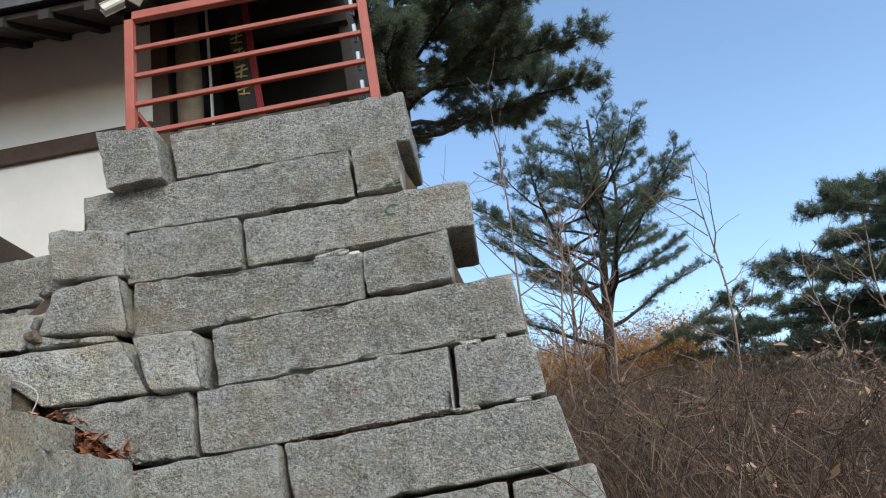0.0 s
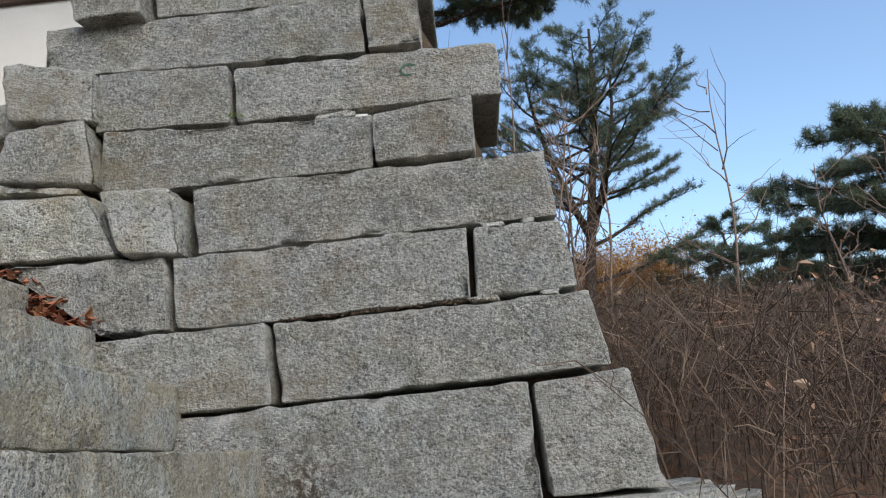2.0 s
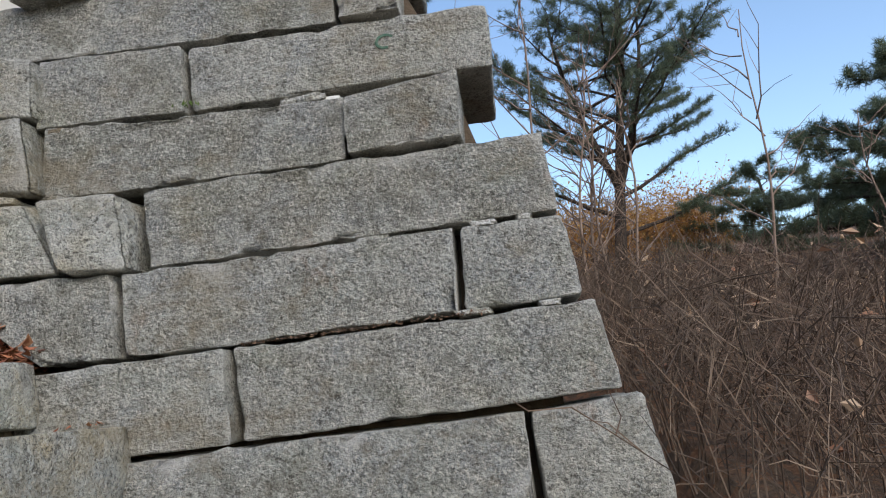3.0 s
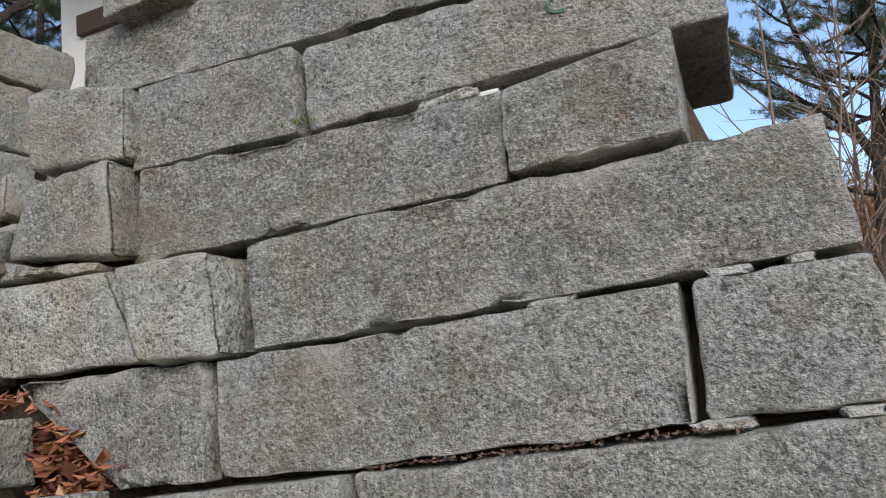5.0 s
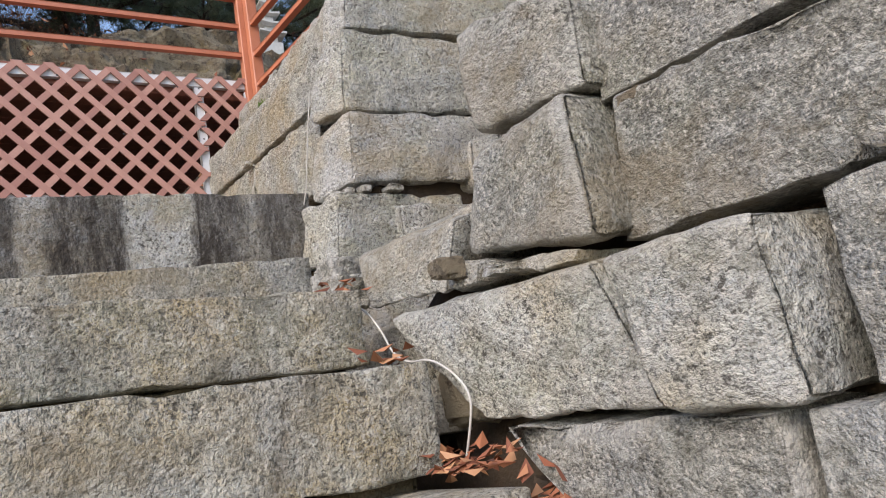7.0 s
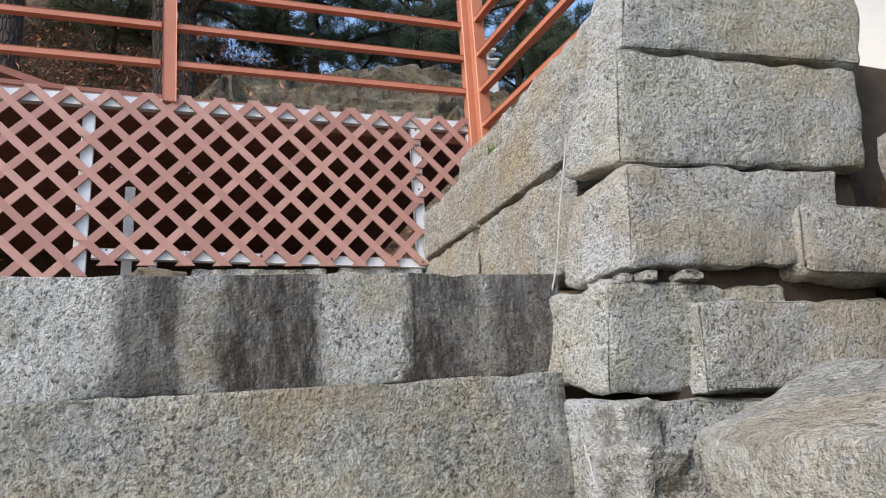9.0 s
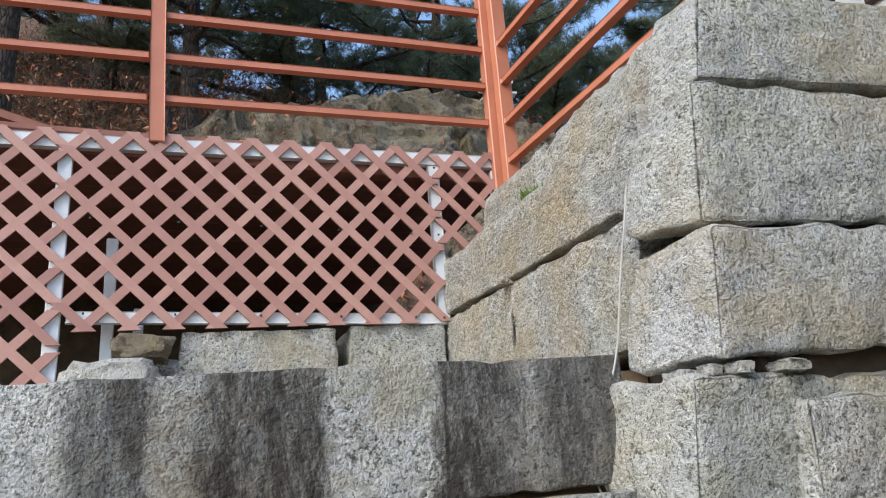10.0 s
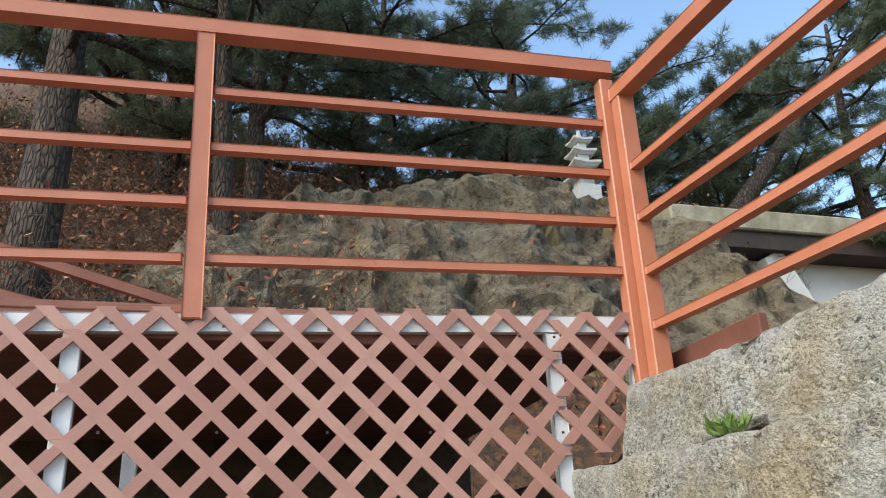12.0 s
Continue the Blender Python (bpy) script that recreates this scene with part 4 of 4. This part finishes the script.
part("baluster", bar_bm((-5.6, 1.78, 5.0), (-5.6, 1.78, 5.67), 0.05, 0.05, 0.003, (0, 1, 0)), M_DECK, ramp_rail)

# ---- rock outcrop and stone pagoda ----
def outcrop():
    nu, nv = 170, 84
    verts, faces = [], []
    for j in range(nv + 1):
        for i in range(nu + 1):
            u, v = i / nu, j / nv
            y = 1.9 + 8.4 * u
            top = 7.78 + 0.28 * math.sin(u * 5.6 - 1.2) - 1.2 * max(0, 0.20 - u) / 0.20 - 1.25 * smooth01(0.60, 1.0, u)
            prof = min(1.0, v / 0.72)
            z = 4.2 + (top - 4.2) * (prof ** 0.9)
            x = -8.3 + 0.45 * smooth01(0.62, 0.8, u) - 1.1 * prof ** 1.5 - 2.6 * max(0.0, v - 0.72) / 0.28
            p = Vector((x, y, z))
            d = 0.35 * noise.noise(p * 0.9) + 0.22 * noise.noise(p * 2.3) + 0.11 * noise.noise(p * 6.0) + 0.06 * noise.noise(p * 13.0)
            d += 0.10 * abs(noise.noise(Vector((p.y * 0.7 + p.z * 2.6, p.x, 3.1))))
            verts.append((x + d, y + 0.3 * noise.noise(p * 1.5 + Vector((9, 0, 0))), z + 0.3 * d))
    n = nu + 1
    for j in range(nv):
        for i in range(nu):
            a = j * n + i
            faces.append((a + 1, a, a + n, a + n + 1))
    ob = mesh_ob("rock_outcrop", verts, faces, M_ROCK)
    tagged(ob, "weathered brown and ochre bare rock outcrop", "rock", kind="structure")


outcrop()


def pagoda(x, y, z, s):
    th = thing("stone_pagoda", "small tiered pale granite pagoda on the rock", "pagoda", "", (0, 0, 0))
    part("base", box_bm(x - 0.26 * s, x + 0.26 * s, y - 0.26 * s, y + 0.26 * s, z - 0.55, z + 0.14 * s), M_PAGODA, th)
    zz = z + 0.14 * s
    for k in range(4):
        w = (0.17 - 0.02 * k) * s
        part("storey", box_bm(x - w, x + w, y - w, y + w, zz, zz + 0.17 * s), M_PAGODA, th)
        zz += 0.17 * s
        bm = bmesh.new()
        e = (0.36 - 0.045 * k) * s
        ring = []
        for lev, (ww, h, lift) in enumerate(((e * 0.7, 0.0, 0.0), (e, 0.03, 0.03), (e, 0.07, 0.045), (w * 0.9, 0.15, 0.0))):
            vs = []
            for a, b in ((-1, -1), (0, -1), (1, -1), (1, 0), (1, 1), (0, 1), (-1, 1), (-1, 0)):
                c = lift * s if a and b else 0.0
                vs.append(bm.verts.new((x + a * ww, y + b * ww, zz + h * s + c)))
            ring.append(vs)
        bm.faces.new(ring[0][::-1])
        bm.faces.new(ring[-1])
        for a, b in zip(ring, ring[1:]):
            for i in range(8):
                bm.faces.new((a[i], a[(i + 1) % 8], b[(i + 1) % 8], b[i]))
        part("roof_stone", bm, M_PAGODA, th)
        zz += 0.13 * s
    bm = bmesh.new()
    bmesh.ops.create_cone(bm, cap_ends=True, segments=10, radius1=0.08 * s, radius2=0.03 * s, depth=0.22 * s)
    bmesh.ops.translate(bm, verts=bm.verts[:], vec=(x, y, zz + 0.11 * s))
    part("finial", bm, M_PAGODA, th)


pagoda(-9.7, 7.06, 8.15, 0.55)


# ---- trees ----
def pine(x, y, z, height, spread_r, seed, label, lean=(0, 0), first=0.3, tufts=1.0, radius=0.16, flat=0.12, bias=(0, 0), nlimb=22, dense=1.0, taper=0.0, up=0.0, fine=1.0, leaders=()):
    rng = random.Random(seed)
    th = thing("pine_tree", label, "tree", "pines on the hillside", (0, 0, 0))
    wood, green = Tubes(), Tubes()
    pts, rad = [], []
    for i in range(13):
        f = i / 12
        pts.append(Vector((x + lean[0] * f * height + 0.12 * math.sin(3.1 * f + seed) * (0.4 + f), y + lean[1] * f * height + 0.12 * math.sin(2.3 * f + 2 * seed), z - 0.3 + f * (height + 0.3))))
        rad.append(radius * (1 - 0.86 * f) + 0.012)
    wood.tube(pts, rad, 9)
    stems = [pts]
    for at, dx, dy, top in leaders:
        foot = pts[at]
        stem = [foot + Vector((dx * math.sin(1.57 * g / 12), dy * math.sin(1.57 * g / 12), (top - foot.z) * g / 12)) for g in range(13)]
        wood.tube(stem, [rad[at] * 0.7 * (1 - 0.85 * g / 12) + 0.01 for g in range(13)], 6)
        stems.append(stem)

    def tuft(p, d, size):
        n = int(44 * dense)
        for _ in range(n):
            v = (d * 0.55 + rnd_unit(rng)).normalized()
            s = v.cross(rnd_unit(rng)).normalized()
            green.blade(p + rnd_unit(rng) * size * 0.25, v, s, size * rng.uniform(0.6, 1.1), 0.0040 + 0.005 * size)

    for k in range(nlimb):
        f = first + (1 - first) * (k + rng.random() * 0.8) / nlimb
        f = min(f, 0.985)
        i = int(f * 12)
        stem = stems[k % len(stems)]
        p = stem[i].lerp(stem[min(i + 1, 12)], f * 12 - i)
        a = k * 2.4 + rng.uniform(-0.5, 0.5)
        reach = spread_r * (0.35 + 0.75 * math.sin(math.pi * min(1.0, 0.25 + 0.75 * (1 - f)) * 0.62)) * rng.uniform(0.7, 1.15) * (1 - taper * f)
        d = Vector((math.cos(a) + bias[0], math.sin(a) + bias[1], rng.uniform(-0.05, 0.28) + up)).normalized()
        limb = [p]
        for s in range(1, 7):
            g = s / 6
            limb.append(p + d * reach * g + Vector((0.10 * math.sin(5 * g + k), 0.10 * math.cos(4 * g + k), flat * reach * (g * g - 0.35 * g))) + rnd_unit(rng) * 0.04)
        wood.tube(limb, [max(0.006, rad[i] * 0.42 * (1 - 0.85 * s / 6)) for s in range(7)], 5)
        nsub = max(4, int(9 * reach * tufts))
        for m in range(nsub):
            g = 0.28 + 0.72 * (m + rng.random()) / nsub
            j = min(int(g * 6), 5)
            q = limb[j].lerp(limb[j + 1], g * 6 - j)
            side = Vector((-d.y, d.x, 0)) * rng.choice((-1, 1))
            sd = (side * rng.uniform(0.4, 1.0) + d * rng.uniform(0.3, 0.9) + Vector((0, 0, rng.uniform(-0.1, 0.35)))).normalized()
            ln = rng.uniform(0.18, 0.42) * (0.5 + 0.5 * reach / max(spread_r, 0.1)) * (1.25 - 0.5 * g) * 1.4
            e = q + sd * ln
            wood.tube([q, q.lerp(e, 0.5) + rnd_unit(rng) * 0.02, e], [0.008, 0.006, 0.004], 3)
            for h in range(4 if fine == 1.0 else 6):
                tuft(q.lerp(e, 0.30 + (0.22 if fine == 1.0 else 0.15) * h) + rnd_unit(rng) * 0.05, (sd + Vector((0, 0, 0.5))).normalized(), rng.uniform(0.14, 0.22) * fine)
    wood.ob("trunk", M_BARK, th, True)
    green.ob("crown", M_NEEDLE, th)


pine(-0.3, 10.8, 4.5, 7.8, 2.6, 11, "tall dark green pine with drooping boughs behind the hall", (0.06, 0), 0.42, 1.7, 0.17, -0.04, (0.40, -0.2), 60, 1.1, 0.1, 0.0, 0.72)
pine(2.95, 17.0, 4.5, 6.3, 3.1, 12, "slender dark pine with several upright stems against the sky", (0.13, 0), 0.10, 1.1, 0.12, 0.06, (0.12, 0), 58, 0.40, 0.60, 0.34, 0.70,
     ((3, -0.9, 0.1, 9.9), (3, 0.9, -0.2, 9.6), (5, 0.55, 0.4, 10.6)))
pine(8.4, 11.2, 2.5, 3.2, 4.3, 13, "spreading dark green pine on the slope", (-0.04, 0), 0.36, 1.4, 0.17, 0.03, (-0.75, 0), 40, 0.7, 0.2, 0.0, 0.72)
pine(5.9, 16.6, 3.2, 2.4, 1.9, 14, "young bushy pine among the thicket", (0, 0), 0.05, 1.0, 0.07, 0.15, (0, 0), 22, 0.9, 0.0, 0.0, 0.75)
pine(9.2, 16.0, 2.5, 2.7, 2.2, 15, "young bushy pine among the thicket", (0, 0), 0.05, 1.0, 0.08, 0.15, (0, 0), 24, 0.9, 0.0, 0.0, 0.75)
pine(6.9, 9.8, 1.5, 2.1, 1.7, 23, "low bushy pine beside the thicket", (0, 0), 0.05, 1.2, 0.06, 0.10, (0, 0), 18, 0.9, 0.0, 0.0, 0.75)
pine(-9.0, 1.30, 5.4, 8.0, 2.4, 16, "thick-trunked old pine above the deck", (0.0, 0.01), 0.45, 1.0, 0.25, 0.05, (0.1, 0.2), 16, 1.0)
pine(-9.25, 3.02, 5.9, 7.5, 2.3, 17, "slender grey pine on the leafy bank", (0, -0.02), 0.45, 1.0, 0.11, 0.05, (0, 0), 14, 1.0)
pine(-10.4, 3.4, 6.8, 7.5, 2.4, 24, "dark pine behind the slender one", (0, 0), 0.30, 1.0, 0.12, 0.05, (0, 0), 16, 1.0)
pine(-11.3, 9.1, 7.9, 5.0, 2.4, 20, "leaning pine with a bare reddish trunk", (0.05, 0.95), 0.60, 0.9, 0.17, 0.05, (0, 0), 14, 1.0)
for k, (px, py, ph, pr) in enumerate(((-12.3, 4.9, 5.0, 2.9), (-12.8, 7.4, 4.6, 2.8), (-14.8, 1.2, 7.5, 3.0), (-15.5, 6.0, 7.5, 3.2), (-15.0, 10.8, 3.8, 3.0), (-13.2, -1.6, 7.0, 2.8),
                                      (-12.0, 13.6, 4.5, 2.6), (-18.5, 3.5, 8.0, 3.4), (-18.0, 8.8, 8.0, 3.4), (-9.0, 14.0, 7.5, 2.8),
                                      (-12.6, 2.2, 6.0, 2.6), (-13.6, 9.6, 2.4, 2.4), (-13.4, 12.4, 2.6, 2.6))):
    pine(px, py, ground_z(px, py), ph, pr, 30 + k, "broad dark green pine on the steep bank", (0, 0), 0.08, 1.1, 0.15, -0.02, (0.25, 0), 22, 0.65)


def bare_tree(x, y, z, height, seed, label, lean=(0.0, 0.0), r=0.018, n=11):
    rng = random.Random(seed)
    th = thing("bare_sapling", label, "tree", "bare saplings by the wall")
    t = Tubes()
    pts = [Vector((x + lean[0] * height * i / 8 + 0.04 * math.sin(i + seed), y + lean[1] * height * i / 8, z - 0.2 + (height + 0.2) * i / 8)) for i in range(9)]
    t.tube(pts, [r * (1 - 0.85 * i / 8) + 0.002 for i in range(9)], 6)
    for k in range(n):
        f = 0.25 + 0.72 * k / n
        p = pts[int(f * 8)].lerp(pts[min(int(f * 8) + 1, 8)], f * 8 - int(f * 8))
        a = rng.uniform(0, 6.28)
        d = Vector((math.cos(a), math.sin(a), rng.uniform(0.5, 1.3))).normalized()
        ln = height * rng.uniform(0.15, 0.32)
        br = [p + d * ln * g / 4 + Vector((0, 0, 0.1 * ln * (g / 4) ** 2)) + rnd_unit(rng) * 0.03 for g in range(5)]
        t.tube(br, [r * 0.4 * (1 - 0.2 * g) + 0.002 for g in range(5)], 4)
        for m in range(4):
            q = br[1 + m % 4]
            e = q + (d + rnd_unit(rng) * 0.8).normalized() * ln * 0.5
            t.tube([q, q.lerp(e, 0.5) + rnd_unit(rng) * 0.02, e], [0.004, 0.003, 0.0018], 3)
    t.ob("crown", M_TWIG, th)


bare_tree(0.95, 8.2, 2.4, 3.6, 1, "thin bare grey sapling behind the wall", (0.01, 0))
bare_tree(1.35, 8.8, 2.6, 2.9, 2, "forked leafless sapling behind the wall", (0.10, 0))
bare_tree(1.75, 8.6, 2.6, 2.3, 3, "forked leafless sapling behind the wall", (0.06, 0))
bare_tree(1.15, 8.4, 2.5, 2.6, 7, "forked leafless sapling behind the wall", (0.14, 0), 0.017, 20)
bare_tree(1.55, 8.7, 2.6, 2.5, 8, "forked leafless sapling behind the wall", (-0.04, 0), 0.016, 20)
bare_tree(3.0, 8.6, 2.6, 2.9, 4, "tall pale leafless sapling in the thicket", (0.06, 0), 0.016)
bare_tree(3.9, 8.2, 2.6, 1.6, 5, "pale leafless sapling in the thicket", (-0.05, 0), 0.014)
bare_tree(4.3, 8.0, 2.6, 1.7, 6, "pale leafless sapling in the thicket", (0.06, 0), 0.014)


def thicket(name, label, count, box, height, seed, mat, leaves=0, leafmat=None, category="shrubs"):
    rng = random.Random(seed)
    t, lf = Tubes(), Tubes()
    x0, x1, y0, y1 = box
    for _ in range(count):
        x, y = rng.uniform(x0, x1), rng.uniform(y0, y1)
        z = ground_z(x, y)
        h = height * rng.uniform(0.45, 1.1)
        lx, ly = rng.uniform(-0.8, 0.8) * h, rng.uniform(-0.8, 0.8) * h
        pts = [Vector((x + lx * g * g + rng.uniform(-0.03, 0.03), y + ly * g * g, z - 0.05 + h * g)) for g in (0, 0.33, 0.66, 1.0)]
        t.tube(pts, [0.0042, 0.0033, 0.0024, 0.0012], 3)
        for m in range(8):
            q = pts[1 + m % 3].lerp(pts[min(2 + m % 3, 3)], rng.random())
            e = q + (rnd_unit(rng) + Vector((0, 0, 0.5))).normalized() * h * rng.uniform(0.15, 0.4)
            t.tube([q, q.lerp(e, 0.55) + rnd_unit(rng) * 0.03, e], [0.0023, 0.0017, 0.001], 3)
            if leaves and rng.random() < leaves:
                d = rnd_unit(rng)
                lf.leaf(e, d, d.cross(rnd_unit(rng)).normalized(), rng.uniform(0.05, 0.10), 0.02)
    ob = t.ob(name, mat)
    tagged(ob, label, category, kind="stuff")
    if lf.v:
        tagged(lf.ob("dry_leaves", leafmat), "curled dry brown leaves clinging to twigs", "leaves", kind="stuff")


thicket("thicket", "dense thicket of leafless reddish-brown twigs", 6800, (1.05, 9.0, 3.5, 11.5), 0.78, 5, M_SHRUB, 0.012, M_DRYLEAF)
# patch of sun on the far bank, painted as golden stems and leaves
thicket("golden_scrub", "scrub beyond the thicket, coloured golden as if sunlit", 1500, (1.5, 5.4, 17.6, 19.6), 1.4, 15, M_SUNLIT_GOLD, 0.9, M_SUNLIT_GOLD)
thicket("pale_scrub", "pale dry scrub with withered leaves", 260, (3.6, 5.2, 5.6, 7.4), 1.1, 16, M_TWIG, 0.5, M_DRYLEAF)
thicket("bank_scrub", "leafless brown scrub on the bank above the deck", 2600, (-14.5, -7.8, -3.0, 5.0), 1.0, 6, M_SHRUB, 0.35, M_LEAF)
thicket("rock_scrub", "dry brown scrub on top of the rock", 1200, (-14.5, -9.8, 3.0, 10.0), 0.8, 7, M_SHRUB, 0.3, M_LEAF)


def litter(name, label, count, area, seed, mat=None, size=0.045, spread_z=0.01):
    """Loose leaves lying within area = (x0, x1, y0, y1, z)."""
    rng = random.Random(seed)
    t = Tubes()
    x0, x1, y0, y1, z = area
    for _ in range(count):
        d = Vector((rng.uniform(-1, 1), rng.uniform(-1, 1), rng.uniform(-0.35, 0.5))).normalized()
        s = d.cross(Vector((rng.uniform(-0.4, 0.4), rng.uniform(-0.4, 0.4), 1))).normalized()
        ln = size * rng.uniform(0.6, 1.3)
        t.leaf(Vector((rng.uniform(x0, x1), rng.uniform(y0, y1), z + rng.uniform(0.004, spread_z))), d, s, ln, ln * 0.28)
    tagged(t.ob(name, mat or M_LEAF), label, "leaves", kind="stuff")


litter("leaf_litter", "curled reddish-brown leaves in the gap by the steps", 40, (-1.24, -1.06, 3.60, 3.70, 2.40), 1, spread_z=0.07)
litter("leaf_litter", "curled reddish-brown leaves in the gap by the steps", 26, (-1.50, -1.32, 3.58, 3.68, 2.63), 2, spread_z=0.04)
litter("leaf_litter", "curled reddish-brown leaves in the gap by the steps", 10, (-0.98, -0.80, 3.57, 3.61, 2.175), 3, size=0.03, spread_z=0.015)
litter("leaf_litter", "curled reddish-brown leaves in the gap by the steps", 8, (-0.72, -0.56, 3.52, 3.56, 1.93), 9, size=0.03, spread_z=0.015)
litter("leaf_litter", "reddish-brown leaves packed beside the step ends", 110, (-1.29, -1.19, 3.62, 3.76, 2.39), 21, size=0.055, spread_z=0.15)
litter("leaf_litter", "reddish-brown leaves packed beside the step ends", 110, (-1.20, -1.06, 3.60, 3.76, 2.40), 23, size=0.055, spread_z=0.07)
litter("leaf_litter", "reddish-brown leaves packed beside the step ends", 50, (-1.64, -1.44, 3.62, 3.68, 2.63), 22, size=0.04, spread_z=0.05)
litter("leaf_litter", "reddish-brown leaves packed beside the step ends", 90, (-1.37, -1.25, 3.64, 3.75, 2.46), 24, size=0.05, spread_z=0.13)
litter("leaf_litter", "brown leaves on the tread by the wall", 18, (-2.10, -1.92, 3.60, 3.70, 3.09), 4, spread_z=0.05)
litter("leaf_litter", "brown leaves on the tread by the wall", 12, (-1.80, -1.68, 3.60, 3.68, 2.88), 8, spread_z=0.05)
litter("joint_crumbs", "reddish-brown crumbs of earth in the wall joint", 260, (-0.40, 0.40, 3.655, 3.70, 2.377), 31, M_CRUMB, 0.013, 0.010)
litter("leaf_litter", "heap of brown leaves in the corner of the landing", 60, (-4.52, -4.22, 3.85, 4.20, 3.850), 5, size=0.04, spread_z=0.05)
litter("leaf_litter", "scattered brown leaves along the landing", 45, (-4.56, -4.36, 2.9, 4.1, 3.850), 6, size=0.03, spread_z=0.02)
def bank_litter(count, box, seed):
    rng = random.Random(seed)
    t = Tubes()
    for _ in range(count):
        x, y = rng.uniform(box[0], box[1]), rng.uniform(box[2], box[3])
        d = rnd_unit(rng)
        ln = rng.uniform(0.06, 0.14)
        t.leaf(Vector((x, y, ground_z(x, y) + rng.uniform(0.0, 0.12))), d, d.cross(rnd_unit(rng)).normalized(), ln, ln * 0.3)
    tagged(t.ob("bank_leaves", M_LEAF), "thick carpet of fallen brown leaves on the bank", "leaves", kind="stuff")


bank_litter(9000, (-13.5, -7.6, -2.5, 9.0), 7)

# ---- cable ----
def cable(pts, r):
    cu = bpy.data.curves.new("cable", 'CURVE')
    cu.dimensions, cu.bevel_depth, cu.bevel_resolution = '3D', r, 2
    sp = cu.splines.new('NURBS')
    sp.points.add(len(pts) - 1)
    for q, p in zip(sp.points, pts):
        q.co = (*p, 1)
    sp.use_endpoint_u, sp.order_u = True, 3
    cu.materials.append(M_CABLE)
    ob = new("cable", cu)
    tagged(ob, "thin pale grey cable running down beside the steps", "cable")


cable([(-3.03, 4.185, 4.20), (-3.055, 4.180, 4.10), (-3.10, 4.175, 3.98), (-3.15, 4.165, 3.76), (-3.235, 4.13, 3.60), (-3.22, 4.09, 3.46), (-3.08, 4.08, 3.38), (-2.93, 4.08, 3.25), (-2.6, 3.9, 3.12),
       (-2.2, 3.75, 3.10), (-1.95, 3.70, 3.06), (-1.845, 3.69, 2.975), (-1.81, 3.69, 2.912), (-1.74, 3.69, 2.878), (-1.64, 3.685, 2.876), (-1.54, 3.675, 2.830), (-1.487, 3.670, 2.780), (-1.503, 3.670, 2.725), (-1.545, 3.675, 2.66)], 0.0028)

# ---- weeds ----
def weed(x, y, z, seed, label, size=0.10, count=60):
    rng = random.Random(seed)
    t = Tubes()
    for _ in range(count):
        d = Vector((rng.uniform(-1, 1), rng.uniform(-1, 0.3), rng.uniform(0.2, 1.2))).normalized()
        t.leaf(Vector((x + rng.uniform(-0.05, 0.05), y + rng.uniform(-0.02, 0.02), z)), d, d.cross(rnd_unit(rng)).normalized(), size * rng.uniform(0.5, 1.1), size * 0.12)
    tagged(t.ob("weed", M_FERN), label, "plant")


weed(-3.82, 4.33, 4.475, 1, "small bright green weed on the wall ledge", 0.060, 80)
weed(-0.61, 3.90, 3.31, 2, "little tuft of grass in a joint", 0.034, 14)
